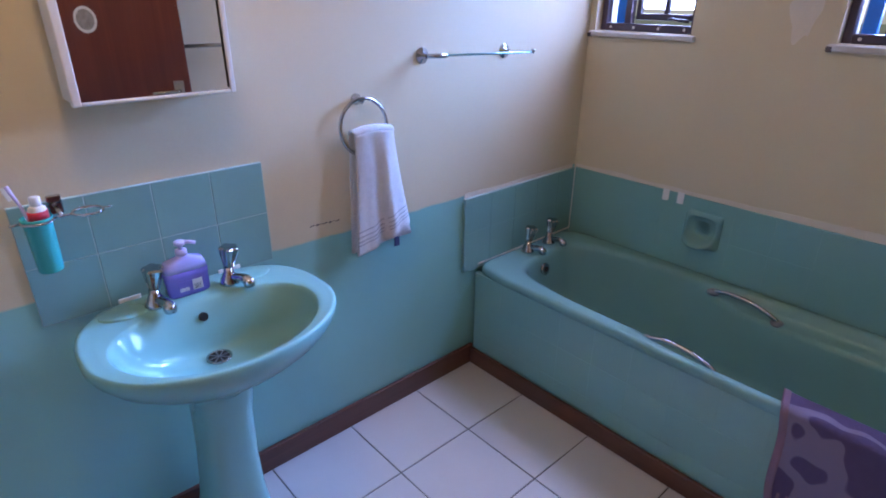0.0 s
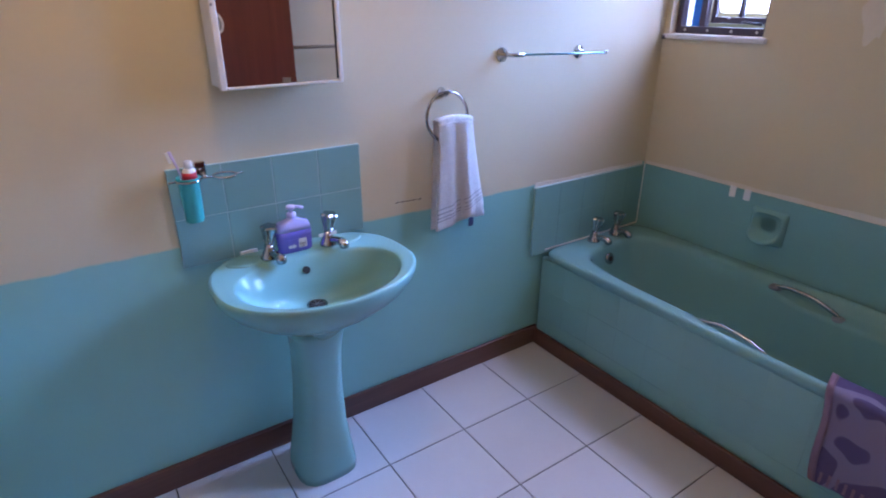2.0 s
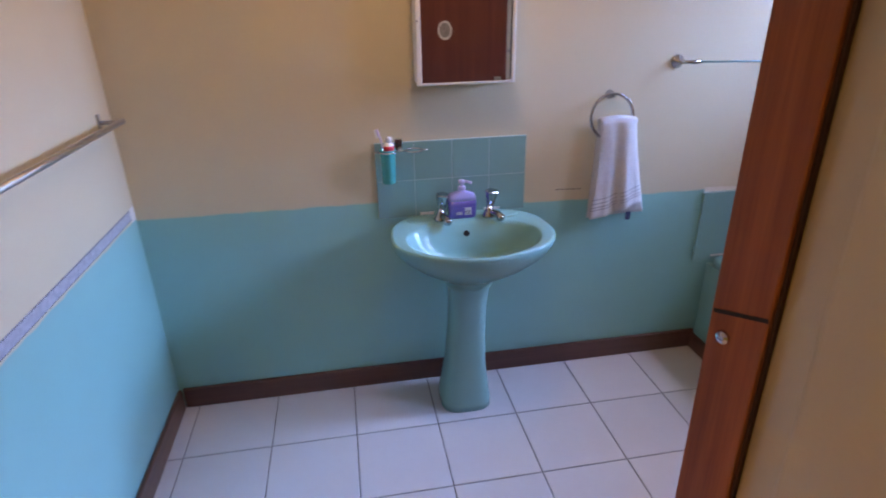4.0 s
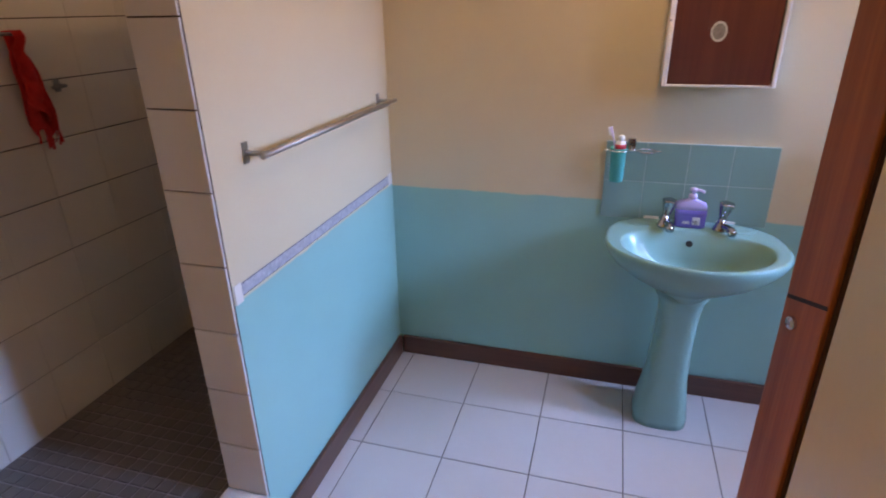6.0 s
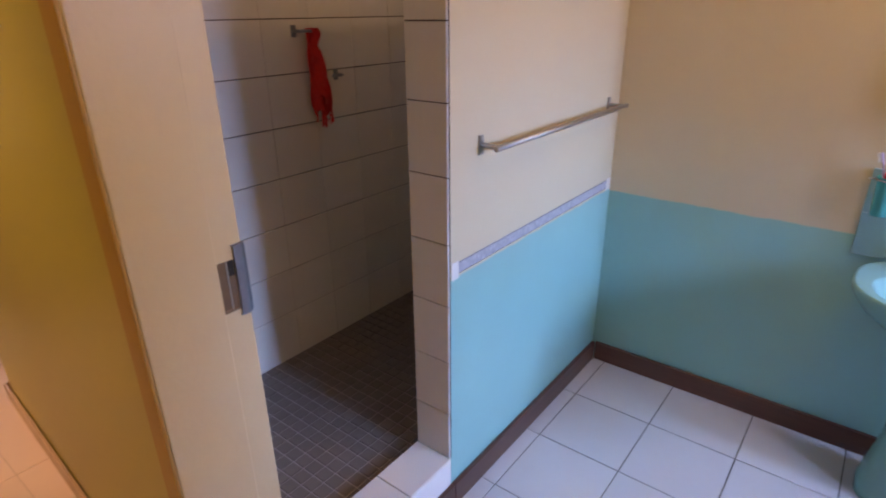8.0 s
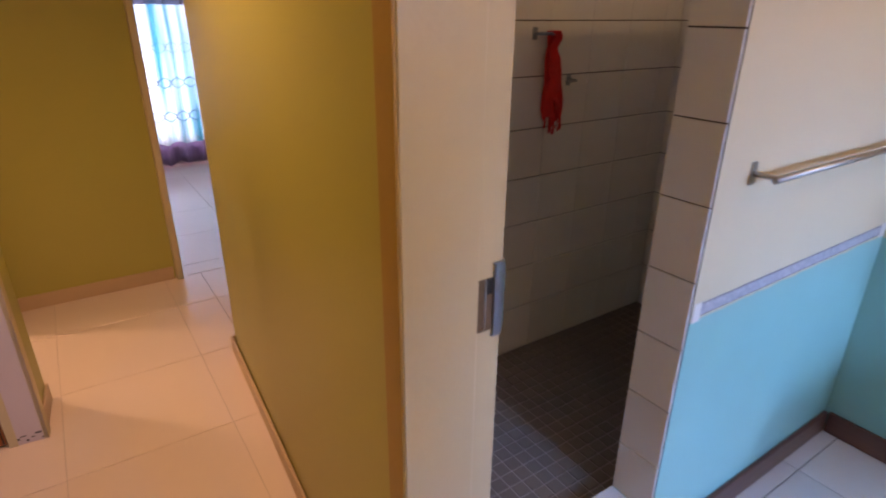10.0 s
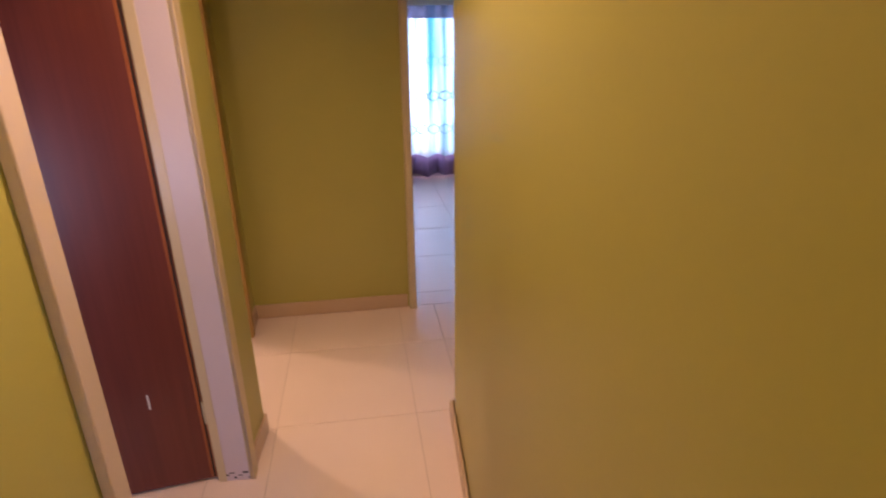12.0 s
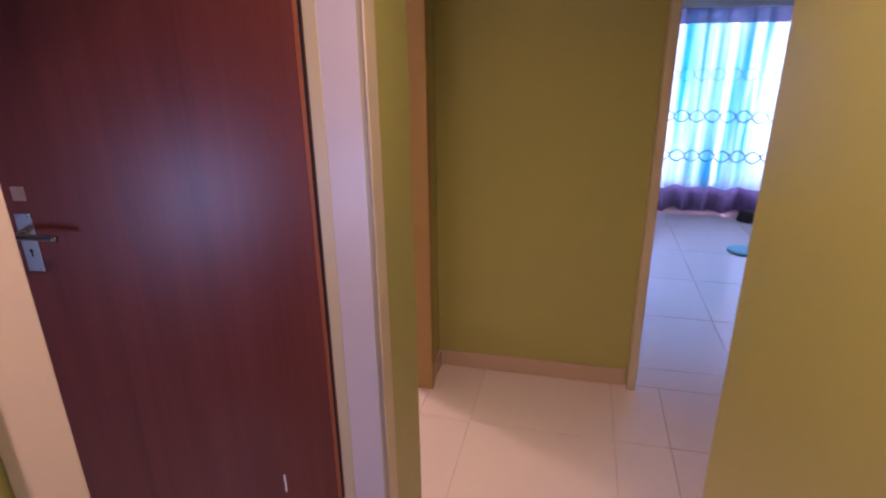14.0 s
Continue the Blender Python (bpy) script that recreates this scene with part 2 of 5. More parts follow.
M_MARK = mat("dark_pencil_scuff", (0.10, 0.09, 0.10), 0.9, var=0.3, scale=60)
M_TEALMAT = mat("flat_teal", (0.10, 0.45, 0.50), 0.4, var=0.1)
M_DARKOBJ = mat("dark_rubber", (0.03, 0.025, 0.025), 0.6, var=0.2)


def plain(name, **sockets):
    m = bpy.data.materials.new(name)
    m.use_nodes = True
    b = m.node_tree.nodes["Principled BSDF"]
    for key, v in sockets.items():
        b.inputs[key.replace("_", " ")].default_value = v
    return m


M_MIRROR = plain("mirror_silver", Base_Color=(0.86, 0.87, 0.87, 1), Metallic=1.0, Roughness=0.015)
M_GLASS = plain("clear_glass", Base_Color=(1, 1, 1, 1), Roughness=0.0, Transmission_Weight=1.0, IOR=1.02)


def sheer(name, through_colour, face, clear):
    m = bpy.data.materials.new(name)
    m.use_nodes = True
    nt = m.node_tree
    nt.nodes.remove(nt.nodes["Principled BSDF"])
    out = nt.nodes["Material Output"]
    tl, df, tr = [nt.nodes.new("ShaderNodeBsdf" + k) for k in ("Translucent", "Diffuse", "Transparent")]
    tl.inputs[0].default_value = (*through_colour, 1)
    df.inputs[0].default_value = (*face, 1)
    m1, m2 = nt.nodes.new("ShaderNodeMixShader"), nt.nodes.new("ShaderNodeMixShader")
    m1.inputs[0].default_value, m2.inputs[0].default_value = 0.4, clear
    nt.links.new(tl.outputs[0], m1.inputs[1])
    nt.links.new(df.outputs[0], m1.inputs[2])
    nt.links.new(m1.outputs[0], m2.inputs[1])
    nt.links.new(tr.outputs[0], m2.inputs[2])
    nt.links.new(m2.outputs[0], out.inputs[0])
    return m


M_SHEER = sheer("sheer_curtain_voile", (0.34, 0.68, 0.85), (0.50, 0.52, 0.62), 0.16)
# gathered cloth: stripes in the through colour stand for dense folds passing less light
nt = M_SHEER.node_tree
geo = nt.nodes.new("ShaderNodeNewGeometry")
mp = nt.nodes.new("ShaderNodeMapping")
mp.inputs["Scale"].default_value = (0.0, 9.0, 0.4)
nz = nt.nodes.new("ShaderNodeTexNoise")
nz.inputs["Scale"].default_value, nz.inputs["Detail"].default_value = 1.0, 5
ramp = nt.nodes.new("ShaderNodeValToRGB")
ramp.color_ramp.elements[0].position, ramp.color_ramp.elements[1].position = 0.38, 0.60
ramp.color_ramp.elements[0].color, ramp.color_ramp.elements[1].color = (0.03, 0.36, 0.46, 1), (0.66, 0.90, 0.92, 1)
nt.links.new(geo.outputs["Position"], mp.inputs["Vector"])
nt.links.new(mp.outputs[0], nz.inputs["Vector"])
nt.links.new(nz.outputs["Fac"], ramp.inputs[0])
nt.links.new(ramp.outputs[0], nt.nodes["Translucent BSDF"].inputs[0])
M_EMBR = mat("blue_grey_embroidery", (0.16, 0.30, 0.42), 0.9, var=0.2, scale=30)
# cloth below the sill: the wall's shade behind it is put into the colour
M_VOILE_SHADED = sheer("voile_shaded_by_wall", (0.26, 0.23, 0.36), (0.52, 0.45, 0.60), 0.06)
M_HEAD = sheer("lilac_grey_curtain_heading", (0.42, 0.42, 0.50), (0.60, 0.55, 0.64), 0.05)
M_RWALL = mat("far_room_wall", (0.55, 0.52, 0.50), 0.6, var=0.05)


def purple_towel():
    m = mat("purple_patterned_terry", (0.15, 0.11, 0.25), 0.95, var=0.15, scale=30, grain=400, bump=0.9)
    nt = m.node_tree
    b = nt.nodes["Principled BSDF"]
    old = b.inputs["Base Color"].links[0].from_socket
    geo = nt.nodes.new("ShaderNodeNewGeometry")
    w = nt.nodes.new("ShaderNodeTexWave")
    w.inputs["Scale"].default_value, w.inputs["Distortion"].default_value, w.inputs["Detail"].default_value = 3.0, 9.0, 1.5
    w.inputs["Detail Scale"].default_value = 1.6
    nt.links.new(geo.outputs["Position"], w.inputs["Vector"])
    r = nt.nodes.new("ShaderNodeMapRange")
    r.inputs["From Min"].default_value, r.inputs["From Max"].default_value = 0.83, 0.90
    nt.links.new(w.outputs["Fac"], r.inputs["Value"])
    mix = nt.nodes.new("ShaderNodeMix")
    mix.data_type = "RGBA"
    nt.links.new(r.outputs[0], mix.inputs["Factor"])
    nt.links.new(old, mix.inputs["A"])
    mix.inputs["B"].default_value = (0.33, 0.28, 0.46, 1)
    nt.links.new(mix.outputs["Result"], b.inputs["Base Color"])
    return m


M_PURPLE = purple_towel()
M_PINK = mat("pink_lilac_terry_edge", (0.34, 0.22, 0.32), 0.95, var=0.15, scale=30, grain=400, bump=0.9)

# ---- building helpers ----


def world_of(ob):
    p = Vector((0, 0, 0))
    while ob:
        p += ob.location
        ob = ob.parent
    return p


def part(name, bm, material, parent=None, label="", smooth=False):
    """One mesh object from a bmesh in world places, under a thing or part."""
    base = world_of(parent)
    if base.length:
        bmesh.ops.translate(bm, vec=-base, verts=bm.verts)
    bmesh.ops.recalc_face_normals(bm, faces=bm.faces)
    me = bpy.data.meshes.new(name)
    bm.to_mesh(me)
    bm.free()
    if smooth:
        for p in me.polygons:
            p.use_smooth = True
    me.materials.append(material)
    ob = new(name, me)
    ob.parent = parent
    if label:
        tagged(ob, label)
    return ob


def smooth_by(ob, degrees=40):
    m = ob.modifiers.new("bevel_normals", "EDGE_SPLIT")
    m.split_angle = radians(degrees)
    return ob


def thing(name, x, y, z, label, category, group="", kind=""):
    ob = new(name)
    ob.location = (x, y, z)
    ob.empty_display_size = 0.05
    return tagged(ob, label, category, group, kind)


def box(x0, x1, y0, y1, z0, z1, bevel=0.0, seg=2, bm=None):
    own = bmesh.new()
    bmesh.ops.create_cube(own, size=1)
    for v in own.verts:
        v.co = Vector((x0 + (v.co.x + 0.5) * (x1 - x0), y0 + (v.co.y + 0.5) * (y1 - y0), z0 + (v.co.z + 0.5) * (z1 - z0)))
    if bevel:
        bmesh.ops.bevel(own, geom=own.edges[:], offset=bevel, segments=seg, affect="EDGES", profile=0.5)
    if bm is None:
        return own
    return join(bm, own)


def join(bm, other):
    me = bpy.data.meshes.new("tmp")
    other.to_mesh(me)
    other.free()
    bm.from_mesh(me)
    bpy.data.meshes.remove(me)
    return bm


def loft(rings, closed=True, cap0=True, cap1=True, bm=None):
    """Skin over rings of points, all of one count."""
    bm = bm or bmesh.new()
    vs = [[bm.verts.new(p) for p in r] for r in rings]
    n = len(rings[0])
    for a, b in zip(vs, vs[1:]):
        for i in range(n if closed else n - 1):
            j = (i + 1) % n
            bm.faces.new((a[i], a[j], b[j], b[i]))
    if cap0:
        bm.faces.new(vs[0])
    if cap1:
        bm.faces.new(vs[-1])
    return bm


def lathe(cx, cy, profile, n=24, bm=None, m=None):
    rings = [[Vector((cx + r * math.cos(2 * math.pi * i / n), cy + r * math.sin(2 * math.pi * i / n), z)) for i in range(n)] for r, z in profile]
    if m is not None:
        rings = [[m @ p for p in r] for r in rings]
    return loft(rings, bm=bm)


def tube(points, r, n=10, closed=False, bm=None, radii=None):
    pts = [Vector(p) for p in points]
    rings, k = [], len(pts)
    up = Vector((0.13, 0.21, 0.97))
    for i, p in enumerate(pts):
        a, b = (pts[i - 1], pts[(i + 1) % k]) if closed else (pts[max(i - 1, 0)], pts[min(i + 1, k - 1)])
        d = (b - a).normalized()
        s = d.cross(up)
        if s.length < 0.05:
            s = d.cross(Vector((1, 0, 0)))
        s.normalize()
        u = s.cross(d)
        rr = radii[i] if radii else r
        rings.append([p + rr * (math.cos(2 * math.pi * j / n) * s + math.sin(2 * math.pi * j / n) * u) for j in range(n)])
    if closed:
        rings.append(rings[0])
        bm2 = loft(rings, cap0=False, cap1=False, bm=bm)
        bmesh.ops.remove_doubles(bm2, verts=bm2.verts, dist=1e-5)
        return bm2
    return loft(rings, bm=bm)


def curve_pts(ctrl, steps=8):
    """Catmull-Rom through control points."""
    c = [Vector(p) for p in ctrl]
    c = [2 * c[0] - c[1]] + c + [2 * c[-1] - c[-2]]
    out = []
    for i in range(1, len(c) - 2):
        for s in range(steps):
            t = s / steps
            out.append(0.5 * ((2 * c[i]) + (c[i + 1] - c[i - 1]) * t + (2 * c[i - 1] - 5 * c[i] + 4 * c[i + 1] - c[i + 2]) * t * t + (3 * c[i] - c[i - 1] - 3 * c[i + 1] + c[i + 2]) * t ** 3))
    out.append(c[-2])
    return out


TILE_MESHES = {}


def tile_mesh(sx, sy, depth, chamfer, material):
    """Flat piece with chamfered face: lies in x and y, face towards +z, back at z 0."""
    key = (round(sx, 4), round(sy, 4), depth, chamfer, material.name)
    if key in TILE_MESHES:
        return TILE_MESHES[key]
    a, b, c = sx / 2, sy / 2, chamfer
    v = [(-a, -b, 0), (a, -b, 0), (a, b, 0), (-a, b, 0)]
    v += [(x, y, depth - c) for x, y, _ in v[:4]]
    v += [(x - math.copysign(c, x), y - math.copysign(c, y), depth) for x, y, _ in v[:4]]
    f = [(3, 2, 1, 0), (8, 9, 10, 11)]
    for k in (0, 4):
        f += [(k + i, k + (i + 1) % 4, k + 4 + (i + 1) % 4, k + 4 + i) for i in range(4)]
    me = bpy.data.meshes.new("tile")
    me.from_pydata(v, [], f)
    me.materials.append(material)
    TILE_MESHES[key] = me
    return me


FACING = {"z": (0, 0, 0), "-y": (90, 0, 0), "+x": (90, 0, 90), "-x": (90, 0, -90), "+y": (90, 0, 180)}


def lay(parent, facing, at, u_lines, v_lines, gap, depth, chamfer, material, name="tile", keep=None, gap_u=None):
    """Pieces between the joint lines. Facing -y: u is x, v is z. Facing +x or -x: u is y, v is z. Facing z: u is x, v is y."""
    base = world_of(parent)
    for u0, u1 in zip(u_lines, u_lines[1:]):
        for v0, v1 in zip(v_lines, v_lines[1:]):
            if u1 - u0 < gap * 2 or v1 - v0 < gap * 2:
                continue
            u, v = (u0 + u1) / 2, (v0 + v1) / 2
            if keep and not keep(u, v):
                continue
            me = tile_mesh(u1 - u0 - (gap_u or gap), v1 - v0 - gap, depth, chamfer, material)
            ob = new(name, me)
            ob.parent = parent
            p = {"z": (u, v, at), "-y": (u, at, v), "+y": (u, at, v), "+x": (at, u, v), "-x": (at, u, v)}[facing]
            ob.matrix_local = pose(*(Vector(p) - base), *FACING[facing])


def lines(lo, hi, start, pitch):
    """Joint lines of a grid through start, clipped to lo..hi."""
    k0 = math.ceil((lo - start) / pitch - 1e-6)
    inner = [start + k * pitch for k in range(k0, k0 + 400) if lo + 0.004 < start + k * pitch < hi - 0.004]
    return [lo, *inner, hi]


def structure(name, bm, material, label="", category="wall"):
    return tagged(part(name, bm, material), label, category, kind="structure")

# ---- structure ----
W = 0.33          # basin wall
XR = 2.01         # bath wall
YB = -1.51        # door wall, bathroom side
YP = -1.686       # door wall, passage side, at the doorway; it runs slightly askew
XP = -1.072       # partition, bathroom side
XQ = -1.215       # partition, shower side
YE = -0.832       # partition end
XS = -2.052       # shower back wall
H = 2.5
JL, JR = -1.036, -0.016   # bathroom doorway
XC = -3.01        # passage corner
YL = -2.395      # passage wall with the side door
XF = -4.085       # passage end wall
DH = 2.05

structure("wall_basin", box(XS - 0.12, XR + 0.22, W, W + 0.2, 0, H), M_DADO, "cream plaster wall with a hand-painted aqua lower half")

bm = bmesh.new()
WIN = [(-0.13, 0.30), (-1.07, -0.62)]
WZ0, WZ1 = 1.415, 2.12
for y0, y1, z0, z1 in ((YB - 0.11, W, 0, WZ0), (YB - 0.11, W, WZ1, H), (0.30, W, WZ0, WZ1), (-0.62, -0.13, WZ0, WZ1), (YB - 0.11, -1.07, WZ0, WZ1)):
    box(XR, XR + 0.22, y0, y1, z0, z1, bm=bm)
structure("wall_window_side", bm, M_CREAM, "cream plaster wall above the bath with two small windows")

bm = bmesh.new()
for x0, x1, z0, z1 in ((JR + 0.03, XR, 0, H), (XS - 0.12, JL - 0.03, 0, H), (JL - 0.03, JR + 0.03, DH + 0.03, H)):
    box(x0, x1, YB - 0.055, YB, z0, z1, bm=bm)
structure("wall_door_side", bm, M_CREAM, "cream plaster wall around the bathroom doorway")

# passage face of the same wall, with its rounded corner
bm = bmesh.new()
for x0, x1, z0, z1 in ((JR + 0.03, 1.2, 0, H), (JL - 0.03, JR + 0.03, DH + 0.03, H)):
    box(x0, x1, YP, YB - 0.056, z0, z1, bm=bm)
r = 0.06
YC = -1.571       # passage wall at its corner
prof = [(JL - 0.03, YP), *[(XC + r - r * math.sin(a), YC + r - r * math.cos(a)) for a in [math.pi / 2 * k / 8 for k in range(9)]], (XC, 1.6), (XC + 0.12, 1.6), (XC + 0.12, YB - 0.056 + 0.17), (XS - 0.121, YB - 0.056 + 0.06), (XS - 0.121, YB - 0.056), (JL - 0.03, YB - 0.056)]
loft([[Vector((x, y, z)) for x, y in prof] for z in (0, H)], bm=bm)
ob = smooth_by(structure("wall_passage_inner", bm, M_OLIVE, "yellow-green painted passage wall with a rounded corner"))
for p in ob.data.polygons:
    p.use_smooth = True

PH = 1.85         # unseen top, stopped short of the ceiling to let bulb light over
structure("wall_partition", box(XQ, XP, YE, W - 0.001, 0, PH), M_DADO_P, "cream and aqua partition wall beside the shower")
structure("wall_shower_back", box(XS - 0.12, XS, YB + 0.001, W - 0.001, 0, H), M_LGROUT, "shower wall behind white tiles")

# passage outer wall with the side doorway, a few degrees askew
RO = Matrix.Translation((-2.768, -2.377, 0)) @ Matrix.Rotation(radians(-5.0), 4, "Z") @ Matrix.Translation((2.768, 2.377, 0))


def xf(bm, m):
    bmesh.ops.transform(bm, matrix=m, verts=bm.verts)
    return bm


DL, DR = -2.786, -2.011
bm = bmesh.new()
for x0, x1, d, z0, z1 in ((DR, 1.4, 0.16, 0, H), (-3.045, DL, 0.11, 0, H), (DL, DR, 0.16, DH + 0.02, H)):
    box(x0, x1, YL - d, YL, z0, z1, bm=bm)
structure("wall_passage_outer", xf(bm, RO), M_OLIVE, "yellow-green painted passage wall with a side door")
YN = -2.563
bm = box(XF - 0.119, -3.90, YN - 0.10, YN, 0, H)
box(-3.90, -3.06, YN - 0.10, YN, DH, H, bm=bm)
structure("wall_alcove", bm, M_OLIVE, "yellow-green painted wall of the passage alcove")
OY0 = -1.617
bm = bmesh.new()
for y0, y1, z0, z1 in ((YN - 0.101, OY0 - 0.04, 0, H), (OY0 - 0.04, OY0 + 0.9, DH, H), (OY0 + 0.9, 1.6, 0, H)):
    box(XF - 0.12, XF, y0, y1, z0, z1, bm=bm)
structure("wall_passage_end", bm, M_OLIVE, "yellow-green painted end wall of the passage")
structure("wall_passage_close", box(1.2, 1.3, YL - 0.6, YP, 0, H), M_OLIVE, "plain yellow-green wall closing the passage")
structure("wall_passage_north", box(XF - 0.12, XC + 0.12, 1.6, 1.7, 0, H), M_OLIVE, "plain yellow-green wall closing the side passage")

# far room
RX, RW = -7.22, 0.2
bm = bmesh.new()
for y0, y1, z0, z1 in ((YN - 0.1, -2.3, 0, H), (0.4, 2.2, 0, H), (-2.3, 0.4, 0, 0.24), (-2.3, 0.4, 1.85, H)):
    box(RX - RW, RX, y0, y1, z0, z1, bm=bm)
structure("wall_far_room", bm, M_RWALL, "pale wall around the far room's window")
structure("wall_far_room_side", box(RX, XF - 0.121, YN - 0.10, YN, 0, H), M_RWALL, "pale side wall of the far room")
structure("wall_far_room_other_side", box(RX, XF - 0.12, 2.1, 2.2, 0, H), M_RWALL, "pale side wall of the far room")
# room behind the alcove's open doorway
structure("wall_alcove_room", box(-5.5, -3.081, -4.5, -4.4, 0, H), M_RWALL, "pale wall of the room off the alcove")
structure("wall_alcove_room_end", box(-5.5, -5.4, -4.4, YN - 0.101, 0, H), M_RWALL, "pale end wall of the room off the alcove")
# room behind the side door
structure("wall_side_room", box(-3.6, -1.2, -5.1, -5.0, 0, H), M_RWALL, "pale wall of the side room")
bm = box(-3.08, -2.98, -5.0, YL - 0.135, 0, H)
for y0, y1, z0, z1 in ((-5.0, -3.56, 0, H), (-3.14, YL - 0.3, 0, H), (-3.56, -3.14, 0, 0.63), (-3.56, -3.14, 1.04, H)):
    box(-1.3, -1.2, y0, y1, z0, z1, bm=bm)
structure("wall_side_room_ends", bm, M_RWALL, "pale end walls of the side room")

structure("ceiling", box(XS - 0.3, XR + 0.3, YP, W + 0.2, H, H + 0.1), M_CEIL, "white bathroom ceiling", "ceiling")
structure("ceiling_passage", box(RX - 0.2, 1.3, -5.2, YP, H + 0.002, H + 0.1), M_CEIL, "white passage ceiling", "ceiling")
structure("ceiling_rooms", box(RX - 0.2, XC + 0.2, YP, 2.2, H + 0.004, H + 0.1), M_CEIL, "white ceiling", "ceiling")

# floors
P = 0.333
fl = structure("floor", box(XP, XR, YB - 0.11, W, -0.10, -0.0035), M_GROUT, "white ceramic floor tiles with dark grout in the bathroom", "floor")
bm = box(JL - 0.03, 1.2, -5.0, YB - 0.111, -0.10, -0.003)
box(XF, JL - 0.031, -5.0, YB, -0.10, -0.003, bm=bm)
pf = structure("floor_passage", bm, M_PGROUT, "large glossy cream floor tiles in the passage", "floor")
pf2 = structure("floor_side_passage", box(XF, XC + 0.05, YB + 0.001, 1.6, -0.10, -0.003), M_PGROUT, "large glossy cream floor tiles", "floor")
rf = structure("floor_far_room", box(RX, XF - 0.001, -4.4, 2.1, -0.10, -0.003), M_PGROUT, "large glossy pale floor tiles of the far room", "floor")
structure("ground", box(-60, 60, -60, 60, -0.5, -0.3), mat("dry_grass_ground", (0.10, 0.11, 0.05), 0.9, var=0.3, scale=2), "dry grass ground outside the house", "ground")

# skirting boards
bm = box(XP + 0.018, 1.333, W - 0.018, W - 0.001, 0, 0.095, 0.004)
structure("baseboard", bm, M_BASE, "dark red-brown wooden skirting board", "baseboard")
structure("baseboard_partition", box(XP + 0.001, XP + 0.018, YE, W - 0.019, 0, 0.098, 0.004), M_BASEY, "dark red-brown wooden skirting board", "baseboard")
structure("baseboard_kerb", box(XP + 0.001, XP + 0.018, YB, YE - 0.001, 0, 0.098, 0.004), M_BASEY, "dark red-brown wooden skirting board", "baseboard")
structure("baseboard_bath", box(1.314, 1.331, -1.38, W - 0.019, 0, 0.08, 0.004), M_BASEY, "dark red-brown wooden skirting board along the bath", "baseboard")
skew = math.atan2(YC - YP, XC - JL)
bm = xf(box(-math.hypot(XC - JL, YC - YP) - 0.005, -0.10, -0.012, -0.0005, 0, 0.085, 0.003), Matrix.Translation((JL - 0.03, YP, 0)) @ Matrix.Rotation(skew + math.pi, 4, "Z") @ Matrix.Translation((0.03, 0, 0)))
box(XC - 0.012, XC - 0.0005, YC, 1.5, 0, 0.085, 0.003, bm=bm)
structure("skirting_inner", bm, M_SKIRT, "tan tile skirting of the passage", "skirting")
bm = box(-3.057, DL - 0.05, YL + 0.0005, YL + 0.012, 0, 0.085, 0.003)
box(DR + 0.05, 1.2, YL + 0.0005, YL + 0.012, 0, 0.085, 0.003, bm=bm)
box(-3.057, -3.0455, YL - 0.11, YL, 0, 0.085, 0.003, bm=bm)
structure("skirting_outer", xf(bm, RO), M_SKIRT, "tan tile skirting of the passage", "skirting")
bm = box(XF + 0.0005, XF + 0.012, YN + 0.001, OY0 - 0.05, 0, 0.085, 0.003)
box(XF + 0.013, -3.90, YN + 0.0005, YN + 0.012, 0, 0.085, 0.003, bm=bm)
structure("skirting_end", bm, M_SKIRT, "tan tile skirting of the passage end", "skirting")

# shower: kerb and floor
kb = structure("shower_kerb", box(XQ, XP, YB, YE - 0.001, 0, 0.205), M_AQGROUT, "low white-tiled kerb at the shower opening", "kerb")
sf = structure("floor_shower", box(XS, XQ, YB, W, 0, 0.165), M_MGROUT, "dark brown mosaic shower floor", "floor")

# ---- bathroom door frame and door ----
dfm = structure("door_frame_1", box(JL - 0.03, JL - 0.004, YP - 0.014, YB + 0.012, 0, DH, 0.003), M_FRAME, "cream gloss-painted door frame", "door frame")
part("left_jamb", box(JL - 0.004, JL + 0.006, YP - 0.014, YB - 0.045, 0, DH, 0.003), M_FRAME, dfm)
part("edge_band", box(JL - 0.046, JL + 0.0064, YP - 0.021, YP - 0.0145, 0, DH, 0.002), M_BAND, dfm, "brown-ochre painted frame edge")
bm = box(JR - 0.012, JR + 0.03, YP - 0.022, -1.595, 0, DH, 0.005)
box(JR + 0.012, JR + 0.03, -1.594, YB + 0.004, 0, DH, 0.003, bm=bm)
part("right_jamb", bm, M_FRAME, dfm)
part("head", box(JL - 0.004, JR + 0.012, YP - 0.022, YB - 0.012, DH, DH + 0.03, 0.004), M_FRAME, dfm)
# curved strike plate with a bronze latch recess beside it
rg = [[Vector((JL - 0.0035 + dx, YB + dy, z)) for dx, dy in ((0.0, -0.008), (0.005, -0.008), (0.0065, 0.000), (0.006, 0.008), (0.002, 0.016), (-0.004, 0.0185), (-0.005, 0.0155), (0.0, 0.012))] for z in (1.082, 1.086, 1.218, 1.222)]
for r in (rg[0], rg[-1]):
    for p in r:
        p.y -= 0.003
sp = part("strike_plate", loft(rg), M_DULL, dfm, "worn grey metal strike plate")
part("latch_recess", box(JL - 0.0038, JL - 0.0025, YB - 0.044, YB - 0.009, 1.095, 1.195), M_BRONZE, sp, "bronze latch recess")
part("latch_hole", box(JL - 0.0036, JL - 0.0020, YB - 0.022, YB - 0.0095, 1.165, 1.194), M_BLACK, sp, "dark latch opening")
